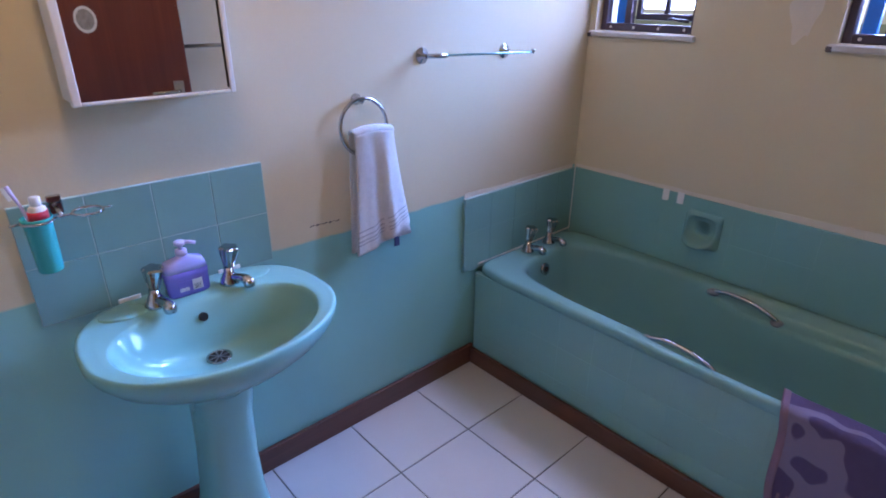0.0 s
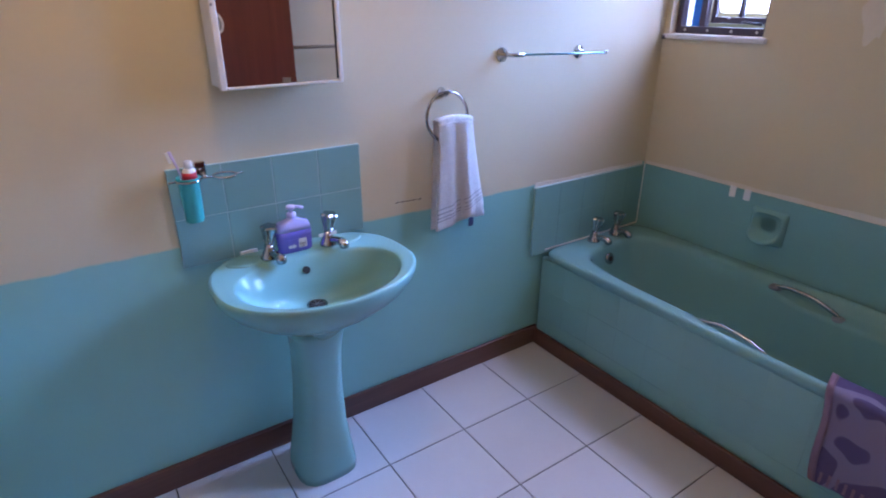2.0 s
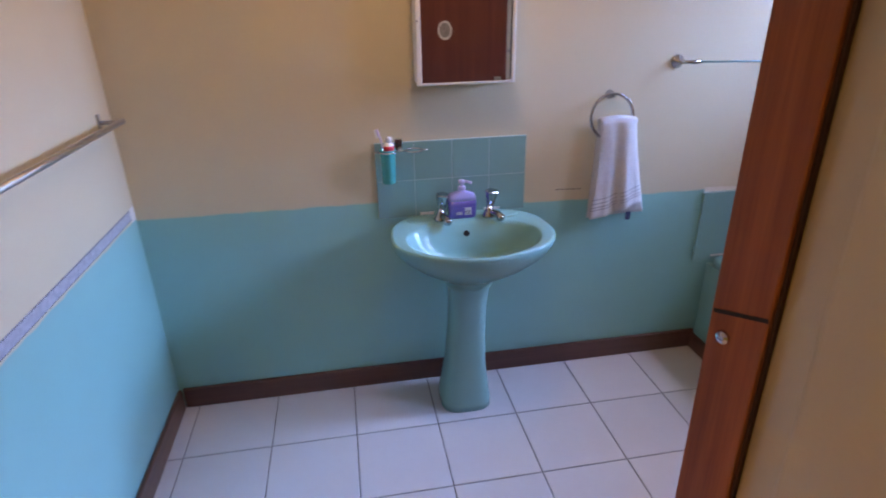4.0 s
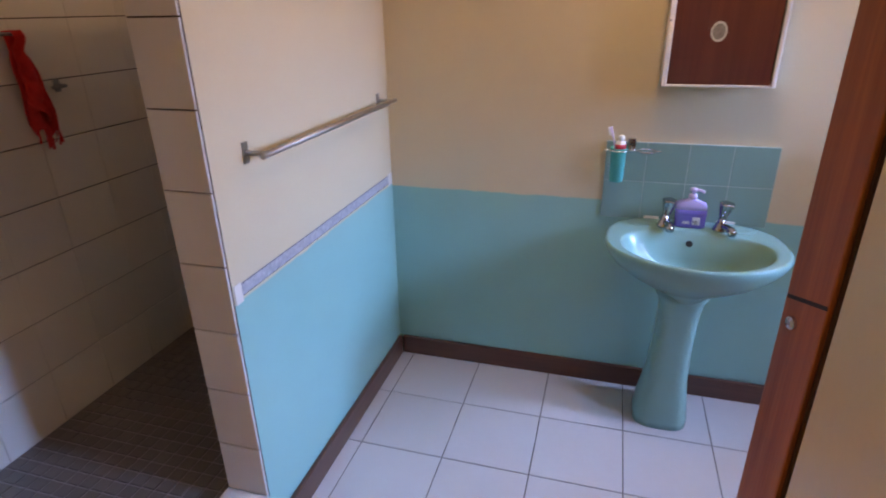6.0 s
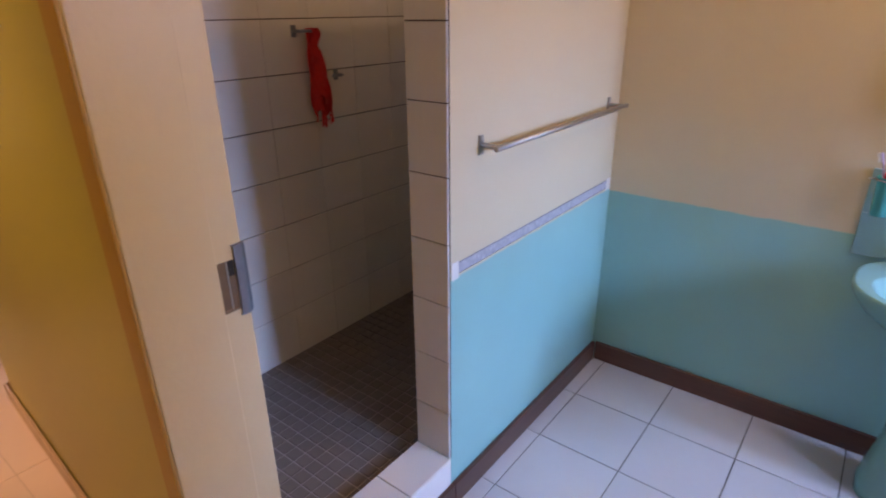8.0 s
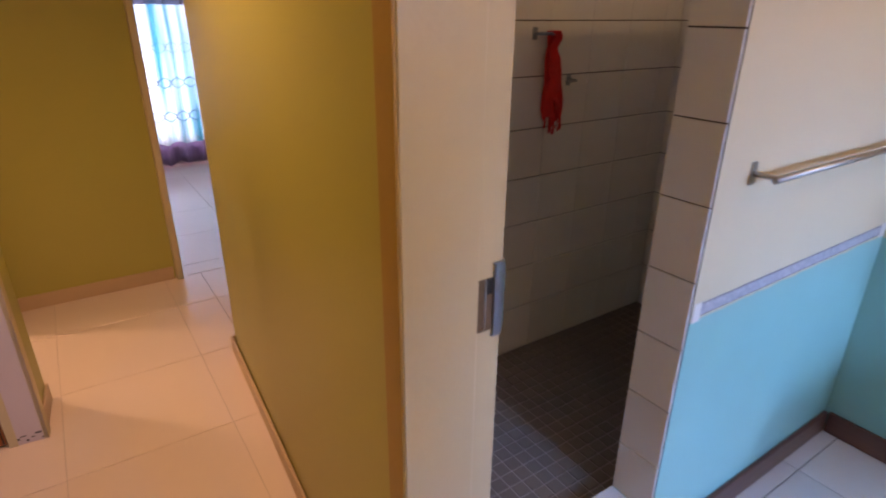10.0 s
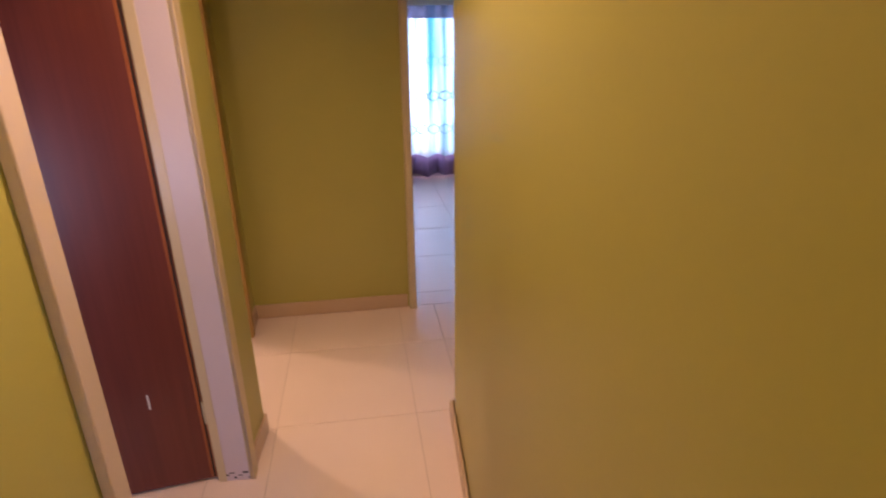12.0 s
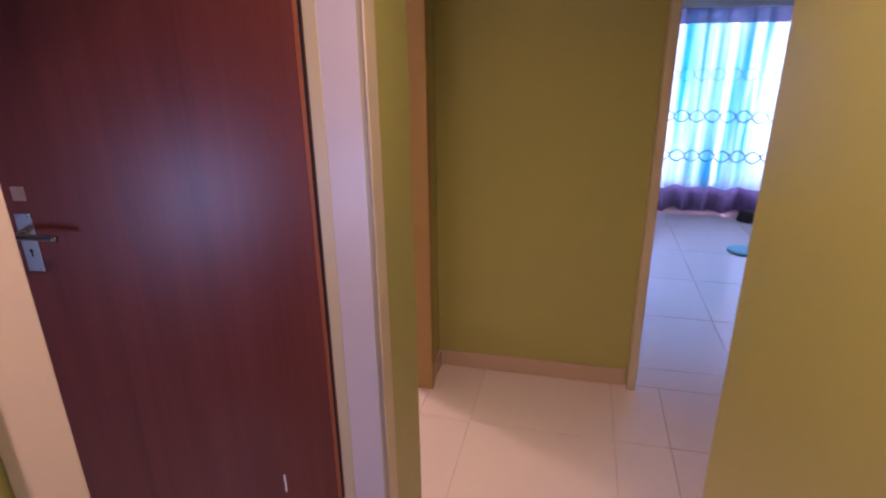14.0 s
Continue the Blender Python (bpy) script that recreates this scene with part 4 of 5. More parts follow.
def basin():
    th = thing("wash_basin", BC, 0.14, 0, "aqua ceramic basin on a tapering pedestal", "basin")
    n = 96

    def oval(ax, front, back, y0, z, power=2.0, pb=2.9, zback=None):
        pts = []
        for i in range(n):
            a = 2 * math.pi * i / n
            c, s = math.cos(a), math.sin(a)
            pw = pb if s > 0 else power
            x = BC + ax * math.copysign(abs(c) ** (2 / pw), c)
            y = y0 + (back if s > 0 else front) * math.copysign(abs(s) ** (2 / pw), s)
            k = max(0.0, s)
            pts.append(Vector((x, min(y, W - 0.008), z if zback is None else z + (zback - z) * min(1, k * 1.6))))
        return pts

    rings = [
        oval(0.085, 0.075, 0.11, 0.135, 0.565),
        oval(0.105, 0.095, 0.13, 0.130, 0.600),
        oval(0.160, 0.135, 0.17, 0.110, 0.640),
        oval(0.222, 0.178, 0.210, 0.088, 0.685),
        oval(0.272, 0.210, 0.240, 0.074, 0.730),
        oval(0.297, 0.226, 0.258, 0.069, 0.764),
        oval(0.306, 0.232, 0.262, 0.068, 0.784),
        oval(0.3065, 0.2325, 0.262, 0.068, 0.796),
        oval(0.304, 0.231, 0.260, 0.068, 0.802),
        oval(0.299, 0.227, 0.256, 0.068, 0.8045),
        oval(0.293, 0.222, 0.250, 0.068, 0.8035),
        oval(0.270, 0.213, 0.236, 0.068, 0.800, zback=0.800),
        oval(0.255, 0.205, 0.153, 0.064, 0.7992, pb=2.3, zback=0.7995),
        oval(0.2505, 0.2010, 0.146, 0.062, 0.7968, pb=2.3, zback=0.7975),
        oval(0.246, 0.196, 0.138, 0.060, 0.784, pb=2.3, zback=0.788),
        oval(0.224, 0.172, 0.112, 0.060, 0.745, pb=2.2),
        oval(0.180, 0.128, 0.088, 0.078, 0.705, pb=2.1),
        oval(0.120, 0.088, 0.062, 0.098, 0.676, pb=2.0),
        oval(0.060, 0.045, 0.038, 0.114, 0.664, pb=2.0),
        oval(0.022, 0.022, 0.022, 0.120, 0.660, pb=2.0),
    ]
    part("bowl", loft(rings), M_BASIN, th, smooth=True)
    # raised soap ledges either side of the taps
    for s in (-1, 1):
        x = BC + s * 0.172
        pts = [[Vector((x + ax * math.cos(a) + s * 0.012 * math.sin(a), 0.262 + ay * math.sin(a), z)) for a in [2 * math.pi * k / 28 for k in range(28)]] for ax, ay, z in ((0.062, 0.046, 0.794), (0.060, 0.044, 0.8015), (0.054, 0.038, 0.8035), (0.030, 0.020, 0.801))]
        part("ledge", loft(pts), M_BASIN, th, smooth=True)
    pp = []
    for z, hx, y0, y1 in ((0.0, 0.108, 0.045, 0.27), (0.03, 0.107, 0.046, 0.27), (0.08, 0.099, 0.055, 0.265), (0.20, 0.082, 0.068, 0.258), (0.34, 0.074, 0.074, 0.252), (0.48, 0.074, 0.072, 0.250), (0.56, 0.084, 0.062, 0.250), (0.60, 0.105, 0.045, 0.252)):
        ring = []
        for i in range(40):
            a = 2 * math.pi * i / 40
            c, s = math.cos(a), math.sin(a)
            ring.append(Vector((BC - 0.022 + 0.03 * min(z, 0.5) + hx * math.copysign(abs(c) ** 0.62, c), (y0 + y1) / 2 + (y1 - y0) / 2 * math.copysign(abs(s) ** 0.62, s), z)))
        pp.append(ring)
    part("pedestal", loft(pp), M_BASIN, th, smooth=True)
    wst = part("waste", lathe(BC, 0.120, [(0.033, 0.6605), (0.033, 0.665), (0.028, 0.666), (0.026, 0.662)], 24), M_CHROME, th, "chrome plughole ring", smooth=True)
    part("drain_hole", lathe(BC, 0.120, [(0.0265, 0.6635), (0.0265, 0.6642)], 20), M_BLACK, wst)
    for k in range(4):
        part("drain_bar", xf(box(-0.026, 0.026, -0.0012, 0.0012, 0.6642, 0.6655), pose(BC, 0.120, 0, 0, 0, 45 * k)), M_DULL, wst)
    part("overflow_hole", lathe(0, 0, [(0.012, -0.004), (0.012, 0.0035)], 18, m=pose(BC - 0.004, 0.177, 0.762, 72, 0, 0)), M_BLACK, th, "dark overflow hole")
    for a, b in ((BC - 0.165, BC - 0.11), (BC + 0.10, BC + 0.165)):
        part("sealant", box(a, b, W - 0.018, W - 0.0125, 0.797, 0.814, 0.002), M_WGROUT, th, "white filler behind the basin")


basin()
pillar_tap("basin_tap", 0.070, 0.248, 0.799, 12, "chrome pillar tap on the basin", 1.06, "basin taps")
pillar_tap("basin_tap", 0.268, 0.248, 0.799, 24, "chrome pillar tap on the basin", 1.06, "basin taps")

# splashback
bs = structure("splashback", box(-0.170, 0.434, W - 0.0105, W - 0.0005, 0.797, 1.103), M_AQGROUT, "splashback of square aqua tiles behind the basin", "tiles")
lay(bs, "-y", W - 0.0105, [-0.170, -0.019, 0.132, 0.283, 0.434], [0.797, 0.950, 1.103], 0.0028, 0.0016, 0.0006, M_AQTILE)


def bottle():
    x, y, z = BC - 0.003, 0.268, 0.800
    th = thing("soap_bottle", x, y, z, "violet liquid soap pump bottle on the basin", "bottle")

    def rect(hx, hy, zz, power=4.5):
        return [Vector((x + hx * (1.2 if hx > 0.03 else 1) * math.copysign(abs(math.cos(a)) ** (2 / power), math.cos(a)), y + hy * math.copysign(abs(math.sin(a)) ** (2 / power), math.sin(a)), zz)) for a in [2 * math.pi * k / 36 for k in range(36)]]

    part("liquid", loft([rect(0.042, 0.022, z), rect(0.046, 0.026, z + 0.006), rect(0.047, 0.027, z + 0.055), rect(0.047, 0.027, z + 0.072)]), M_SOAP, th, "violet soap filling", smooth=True)
    part("shoulder", loft([rect(0.047, 0.027, z + 0.0725), rect(0.045, 0.026, z + 0.085), rect(0.040, 0.022, z + 0.098), rect(0.018, 0.015, z + 0.108, 2.4), rect(0.013, 0.013, z + 0.112, 2)]), M_SOAPTOP, th, "clear lilac bottle shoulder", smooth=True)
    part("collar", lathe(x, y, [(0.015, z + 0.1121), (0.015, z + 0.126), (0.008, z + 0.128)], 20), M_LILACP, th, smooth=True)
    part("pump_head", join(lathe(x, y, [(0.006, z + 0.128), (0.006, z + 0.140), (0.014, z + 0.141), (0.014, z + 0.150), (0.010, z + 0.152)], 18), tube([(x, y, z + 0.147), (x + 0.02, y - 0.01, z + 0.147), (x + 0.036, y - 0.016, z + 0.142)], 0.005, 8)), M_LILACP, th, "white-lilac pump", smooth=True)
    lb = part("label", box(x - 0.030, x + 0.034, y - 0.0285, y - 0.0272, z + 0.014, z + 0.046), M_SOAP, th)
    for k in range(5):
        part("print", box(x - 0.028 + 0.005 * k, x - 0.0245 + 0.005 * k, y - 0.0292, y - 0.0286, z + 0.018, z + 0.028 + 0.002 * (k % 2)), M_LABEL, lb)
    cd = part("white_panel", box(x + 0.006, x + 0.032, y - 0.0292, y - 0.0286, z + 0.016, z + 0.046), M_LABEL, lb)
    for k in range(6):
        part("bar", box(x + 0.009 + 0.0033 * k, x + 0.0105 + 0.0033 * k, y - 0.0297, y - 0.0293, z + 0.018, z + 0.034), M_MARK, cd)


bottle()


def cup_holder():
    cx, y, z = -0.125, 0.252, 1.085
    th = thing("cup_holder", -0.078, W - 0.01, z, "chrome double cup holder on the wall", "holder")
    wp = part("wall_mount", box(-0.093, -0.063, W - 0.022, W - 0.0125, z - 0.012, z + 0.034, 0.003), M_CHROME, th)
    part("arm", tube([(-0.078, W - 0.015, z + 0.006), (-0.078, y + 0.03, z + 0.006), (-0.078, y, z)], 0.005, 8), M_CHROME, th, smooth=True)
    for rx in (cx, -0.026):
        part("ring", tube([(rx + 0.031 * math.cos(a), y + 0.031 * math.sin(a), z) for a in [2 * math.pi * k / 36 for k in range(36)]], 0.0036, 8, closed=True), M_CHROME, th, smooth=True)
    part("crossbar", tube([(cx - 0.052, y - 0.002, z - 0.001), (cx - 0.030, y, z)], 0.003, 8), M_CHROME, th, smooth=True)
    part("crossbar", tube([(-0.095, y, z), (-0.057, y, z)], 0.003, 8), M_CHROME, th, smooth=True)
    part("crossbar", tube([(0.004, y, z), (0.024, y - 0.002, z + 0.001)], 0.003, 8), M_CHROME, th, smooth=True)
    cup = thing("cup", cx, y, z - 0.12, "teal plastic cup in the chrome holder", "cup")
    part("body", lathe(cx, y, [(0.023, z - 0.120), (0.025, z - 0.117), (0.0282, z - 0.003), (0.0315, z + 0.004), (0.0315, z + 0.009), (0.0292, z + 0.009), (0.0262, z - 0.01), (0.023, z - 0.112)], 28), M_CUP, cup, smooth=True)
    tb = thing("toothpaste_tube", cx + 0.004, y, z - 0.09, "white toothpaste tube with a red band in the cup", "tube")
    m = pose(cx + 0.002, y, z - 0.098, 2, 1, 20)
    rg = [[Vector((hx * math.cos(a), hy * math.sin(a), zz)) for a in [2 * math.pi * k / 24 for k in range(24)]] for hx, hy, zz in ((0.022, 0.003, 0.0), (0.022, 0.010, 0.05), (0.020, 0.015, 0.11), (0.018, 0.016, 0.128), (0.010, 0.010, 0.134))]
    part("body", xf(loft(rg), m), M_PTUBE, tb, smooth=True)
    rg = [[Vector((hx * math.cos(a), hy * math.sin(a), zz)) for a in [2 * math.pi * k / 24 for k in range(24)]] for hx, hy, zz in ((0.0212, 0.0152, 0.098), (0.0205, 0.0160, 0.122))]
    part("red_band", xf(loft(rg), m), M_PRED, tb, "red printed band", smooth=True)
    part("cap", xf(lathe(0, 0, [(0.011, 0.134), (0.011, 0.152), (0.008, 0.154)], 18), m), M_WHITE, tb, smooth=True)
    br = thing("toothbrush", cx - 0.02, y, z - 0.08, "lilac and white toothbrush leaning in the cup", "toothbrush")
    m = pose(cx + 0.010, y + 0.006, z - 0.085, 0, -15, 0)
    part("handle", xf(tube([(0, 0, 0), (0, 0, 0.08), (0.002, 0, 0.13), (0, 0, 0.175)], 0.0045, 8, radii=[0.005, 0.005, 0.003, 0.005]), m), M_LILACP, br, smooth=True)
    part("bristles", xf(box(-0.012, -0.004, -0.005, 0.005, 0.145, 0.175, 0.001), m), M_WHITE, br)


cup_holder()


def cabinet():
    x0, x1, y0, z0, z1 = -0.010, 0.347, 0.212, 1.322, 1.86
    th = thing("mirror_cabinet", (x0 + x1) / 2, W, z0, "white bathroom cabinet with a mirrored front", "cabinet")
    part("body", box(x0 + 0.004, x1 - 0.002, y0 + 0.020, W - 0.0005, z0 + 0.003, z1 - 0.003, 0.004), M_WHITE, th)
    bm = bmesh.new()
    for a, b, c, d in ((x0, x0 + 0.018, z0, z1), (x1 - 0.014, x1, z0, z1), (x0 + 0.018, x1 - 0.014, z0, z0 + 0.008), (x0 + 0.018, x1 - 0.014, z1 - 0.012, z1)):
        box(a, b, y0, y0 + 0.0195, c, d, 0.003, bm=bm)
    dr = part("door", bm, M_WHITE, th, "white door rim")
    part("mirror", box(x0 + 0.0185, x1 - 0.0185, y0 + 0.006, y0 + 0.010, z0 + 0.0085, z1 - 0.0125), M_MIRROR, dr, "mirror glass")
    part("dark_gap", box(x1 - 0.0184, x1 - 0.0142, y0 + 0.004, y0 + 0.008, z0 + 0.0125, z1 - 0.0125), M_BLACK, dr)
    part("screw", lathe(0, 0, [(0.004, 0), (0.003, 0.004)], 10, m=pose(x0 + 0.006, y0 + 0.0005, 1.535, 90, 0, 0)), M_DULL, dr)


cabinet()


def towel_ring():
    x, z = 0.775, 1.245
    th = thing("towel_ring", x, W, z, "chrome towel ring on the wall", "towel ring")
    part("mount", lathe(0, 0, [(0.018, 0), (0.018, 0.004), (0.010, 0.010), (0.008, 0.032), (0.011, 0.036), (0.004, 0.040)], 20, m=pose(x, W - 0.0005, z, 90, 0, 0)), M_CHROME, th, smooth=True)
    part("hoop", tube([(x + 0.088 * math.sin(a), W - 0.042 + 0.006 * math.cos(a), z - 0.082 + 0.088 * math.cos(a)) for a in [2 * math.pi * k / 48 for k in range(48)]], 0.0058, 10, closed=True), M_CHROME, th, smooth=True)


towel_ring()


def sheet(name, fn, nu, nv, material, parent, thick, label=""):
    vs = [[fn(i / nu, j / nv) for i in range(nu + 1)] for j in range(nv + 1)]
    ob = part(name, loft([[Vector(p) for p in r] for r in vs], closed=False, cap0=False, cap1=False), material, parent, label, smooth=True)
    so = ob.modifiers.new("thickness", "SOLIDIFY")
    so.thickness, so.offset = thick, 0.0
    return ob


def white_towel():
    th = thing("hand_towel", 0.80, W - 0.05, 0.74, "white terry hand towel with ribbed bands on the ring", "towel")

    def front(u, v):
        spread = 0.076 + 0.042 * v ** 1.4
        x = 0.797 + (u - 0.5) * 2 * spread + 0.016 * v + 0.008 * v * math.sin(6 * u)
        fold = 0.010 * math.sin(u * 9.5 + 0.6) * (0.35 + v) + 0.006 * math.sin(u * 19 + 2) * v
        y = W - 0.062 - 0.012 * v - fold - 0.012 * math.sin(math.pi * u)
        z = 1.153 - v * (0.392 + 0.014 * math.sin(u * 4.0) - 0.05 * u) - 0.010 * (2 * u - 1) ** 2
        return (x, y, z)

    def back(u, v):
        x = 0.802 + (u - 0.5) * 2 * (0.075 + 0.052 * v) + 0.034 * v
        return (x, W - 0.028 - 0.004 * math.sin(u * 8) - 0.004 * v, 1.155 - v * (0.417 - 0.012 * u))

    def over(u, v):
        a = math.pi * v
        return (0.798 + (u - 0.5) * 2 * 0.076, W - 0.045 - 0.0185 * math.cos(a) - 0.002 + 0 * u, 1.152 + 0.014 * math.sin(a) - 0.010 * (2 * u - 1) ** 2)

    sheet("front_fall", front, 36, 44, M_TOWEL, th, 0.007)
    sheet("back_fall", back, 24, 24, M_TOWEL, th, 0.006)
    sheet("fold", over, 24, 10, M_TOWEL, th, 0.007)
    for v0 in (0.79, 0.835, 0.875, 0.905):
        ob = sheet("ribbed_band", lambda u, v: (Vector(front(u, v0 + 0.010 * v)) + Vector((0, -0.0035, 0)))[:], 36, 1, M_TSTRIPE, th, 0.002, "flat woven band")
    part("tag", box(0.885, 0.907, W - 0.040, W - 0.036, 0.716, 0.752, 0.001), M_TAG, th, "dark blue label tag")


white_towel()


def glass_rail():
    th = thing("towel_rail", 1.045, W, 1.36, "slim chrome swivel towel rail on the wall", "towel rail")
    for x in (1.050, 1.46):
        part("mount", lathe(0, 0, [(0.027, 0), (0.026, 0.004), (0.010, 0.007), (0.008, 0.026)], 20, m=pose(x, W - 0.0005, 1.36 - 0.006 * (x > 1.2), 90, 0, 0)), M_CHROME, th, smooth=True)
    part("sleeve", tube([(1.050, W - 0.026, 1.36), (1.115, W - 0.055, 1.36)], 0.008, 10), M_CHROME, th, smooth=True)
    part("bar", tube([(1.115, W - 0.055, 1.361), (1.50, W - 0.115, 1.357)], 0.0038, 10), M_TEALROD, th, "pale teal rod", smooth=True)
    part("end_cap", tube([(1.493, W - 0.113, 1.352), (1.496, W - 0.114, 1.366)], 0.007, 8), M_CHROME, th, smooth=True)


glass_rail()


def wall_rail(name, facing, at, a, b, z, label):
    """Round steel rail on two wall plates. Facing +x: along y. Facing +y: along x."""
    def p(u, d, zz):
        return Vector((at + d, u, zz)) if facing == "+x" else Vector((u, at + d, zz))
    th = thing(name, *p((a + b) / 2, 0, z), label, "towel rail")
    for u in (a, b):
        q = [p(u + su, d, z + sz) for d in (0.0005, 0.005) for su, sz in ((-0.011, -0.028), (0.011, -0.028), (0.011, 0.028), (-0.011, 0.028))]
        part("plate", loft([q[:4], q[4:]]), M_STEEL, th)
        part("arm", tube([p(u, 0.004, z), p(u, 0.068, z)], 0.0070, 12), M_STEEL, th, smooth=True)
    part("bar", tube([p(a - 0.022, 0.068, z), p(b + 0.022, 0.068, z)], 0.0092, 14), M_STEEL, th, smooth=True)


wall_rail("towel_rail", "+x", XP, -0.690, 0.215, 1.248, "brushed steel towel rail on the partition wall")
wall_rail("towel_rail", "+y", YB, 0.75, 1.45, 1.30, "brushed steel towel rail beside the folded door")

# mosaic border strip on the partition
ms = structure("border_strip", box(XP + 0.0005, XP + 0.003, -0.795, 0.275, 0.884, 0.920), mat("mottled_border_strip", (0.30, 0.30, 0.42), 0.5, var=0.6, scale=60, grain=150, second=(0.66, 0.64, 0.70)), "narrow mottled blue-white border strip", "border")
for z in (0.884, 0.9185):
    part("edge_line", box(XP + 0.003, XP + 0.0036, -0.795, 0.275, z, z + 0.0015), M_MARK, ms)
structure("border_patch", box(XP + 0.0005, XP + 0.003, 0.276, 0.322, 0.872, 0.925, 0.001), M_PATCH, "bare filler at the end of the border strip", "filler")
structure("border_patch_end", box(XP + 0.0005, XP + 0.003, -0.828, -0.796, 0.868, 0.925, 0.001), M_PATCH, "bare filler at the end of the border strip", "filler")
# scuff on the wall beside the basin
sc = thing("wall_scuff", 0.62, W, 0.862, "dark pencil-like scuff on the cream wall", "scuff", kind="structure")
for k in range(14):
    x = 0.575 + 0.008 * k
    part("mark", box(x, x + 0.0075, W - 0.0012, W - 0.0003, 0.860 - 0.0003 * k + 0.002 * (k % 3), 0.8635 - 0.0003 * k + 0.002 * (k % 2)), M_MARK, sc)


def bath_towel():
    th = thing("bath_towel", 1.34, -1.11, 0.20, "purple patterned terry towel draped over the bath rim", "towel")
    y0 = -0.890

    def fn(u, v):
        y = y0 - 0.46 * u - 0.065 * v - 0.012 * math.sin(v * 5) * (1 - u)
        s = v * 0.50
        k = 0.006 * math.sin(u * 14 + 1) * min(1, v * 1.5) + 0.004 * math.sin(u * 31) * v
        if s < 0.07:
            x, z = BX0 + 0.072 - s, BZ + 0.010 - 0.06 * max(0, 0.03 - s)
        elif s < 0.11:
            a = (s - 0.07) / 0.04 * math.pi / 2
            x, z = BX0 + 0.002 - 0.014 * math.sin(a), BZ + 0.010 - 0.014 * (1 - math.cos(a))
        else:
            x, z = BX0 - 0.010 - k, BZ - 0.006 - (s - 0.11) * (0.78 + 0.05 * u)
        return (x, y, z)

    sheet("cloth", fn, 40, 60, M_PURPLE, th, 0.009)
    sheet("side_edge", lambda u, v: (Vector(fn(0.0 + 0.045 * u, v)) + Vector((-0.004 if v > 0.2 else 0, 0.003, 0.004 if v < 0.2 else 0)))[:], 3, 60, M_PINK, th, 0.009, "pink-lilac border of the towel")
    for k in range(22):
        u = (k + 0.5) / 22
        p = Vector(fn(u, 0.93)) + Vector((-0.006, 0, 0))
        part("woven_bar", box(p.x - 0.002, p.x + 0.002, p.y - 0.004, p.y + 0.004, p.z - 0.02, p.z + 0.02, 0.001), M_PINK, th)
    part("blue_tag", box(BX0 - 0.034, BX0 - 0.030, -1.015, -0.99, 0.105, 0.135, 0.001), M_BLUE, th, "small blue tag")


bath_towel()


def red_cloth():
    th = thing("net_scrubber", XS + 0.04, -0.47, 1.2, "red net bath scrubber hanging from a hook", "scrubber")

    def fn(u, v):
        w = 0.024 + 0.016 * math.sin(math.pi * min(1, v * 0.9)) ** 0.8
        y = -0.495 + 0.038 * v + (u - 0.5) * 2 * w + 0.004 * math.sin(v * 13 + u * 3)
        return (XS + 0.045 + 0.016 * math.sin(u * 11 + v * 5) * (0.4 + v), y, 1.545 - 0.335 * v + 0.025 * math.sin(u * 9) * v)

    sheet("net", fn, 22, 40, M_RED, th, 0.006)
    sheet("net_fold", lambda u, v: (Vector(fn(u * 0.7 + 0.1, v * 0.8)) + Vector((0.022 + 0.008 * math.sin(v * 21), 0.004 * math.sin(v * 15), 0)))[:], 16, 32, M_RED, th, 0.006)
    for k in range(9):
        u = (k + 0.5) / 9
        p = Vector(fn(u, 0.98))
        part("frayed_end", tube([p, p + Vector((0.004, 0.006 * math.sin(k * 2.4), -0.022 - 0.012 * math.sin(k * 1.7))), p + Vector((0.0, 0.012 * math.sin(k * 3.1), -0.045 - 0.02 * math.sin(k)))], 0.004, 6), M_RED, th)
    rl = thing("shower_hooks", XS + 0.012, -0.44, 1.45, "slanted small chrome rail with hook ends on the tiles", "hook")
    for y, z in ((-0.545, 1.535), (-0.350, 1.360)):
        part("plate", box(XS + 0.0085, XS + 0.013, y - 0.012, y + 0.012, z - 0.022, z + 0.022, 0.003), M_DULL, rl)
        part("peg", tube([(XS + 0.012, y, z), (XS + 0.05, y, z), (XS + 0.055, y + (0.055 if z > 1.4 else -0.055), z)], 0.006, 8), M_DULL, rl, smooth=True)


red_cloth()

# ---- passage fittings ----


def wall_switch():
    x, z, y = -1.884, 1.386, -2.471
    th = thing("light_switch", x, y, z, "cream plastic light switch on the yellow-green wall", "switch")
    pl = part("plate", box(x - 0.037, x + 0.037, y + 0.0005, y + 0.010, z - 0.060, z + 0.060, 0.005, 3), M_SWITCH, th)
    part("rocker", xf(box(-0.008, 0.008, 0, 0.009, -0.014, 0.014, 0.002), pose(x, y + 0.0085, z - 0.005, 10, 0, 0)), M_SWITCH, th)
    for dz in (-0.032, 0.036):
        part("screw", lathe(0, 0, [(0.0035, 0), (0.0035, 0.002)], 10, m=pose(x + 0.004, y + 0.0095, z + dz, -90, 0, 0)), M_BLACK, pl)
    part("pilot_hole", lathe(0, 0, [(0.003, 0), (0.003, 0.002)], 10, m=pose(x - 0.02, y + 0.0095, z - 0.028, -90, 0, 0)), M_BLACK, pl)


wall_switch()


def ceiling_lamp(x, y, label):
    th = thing("ceiling_light", x, y, H, label, "ceiling light")
    part("base", lathe(x, y, [(0.05, H - 0.001), (0.05, H - 0.02), (0.02, H - 0.03), (0.02, H - 0.07)], 24), M_WHITE, th, smooth=True)


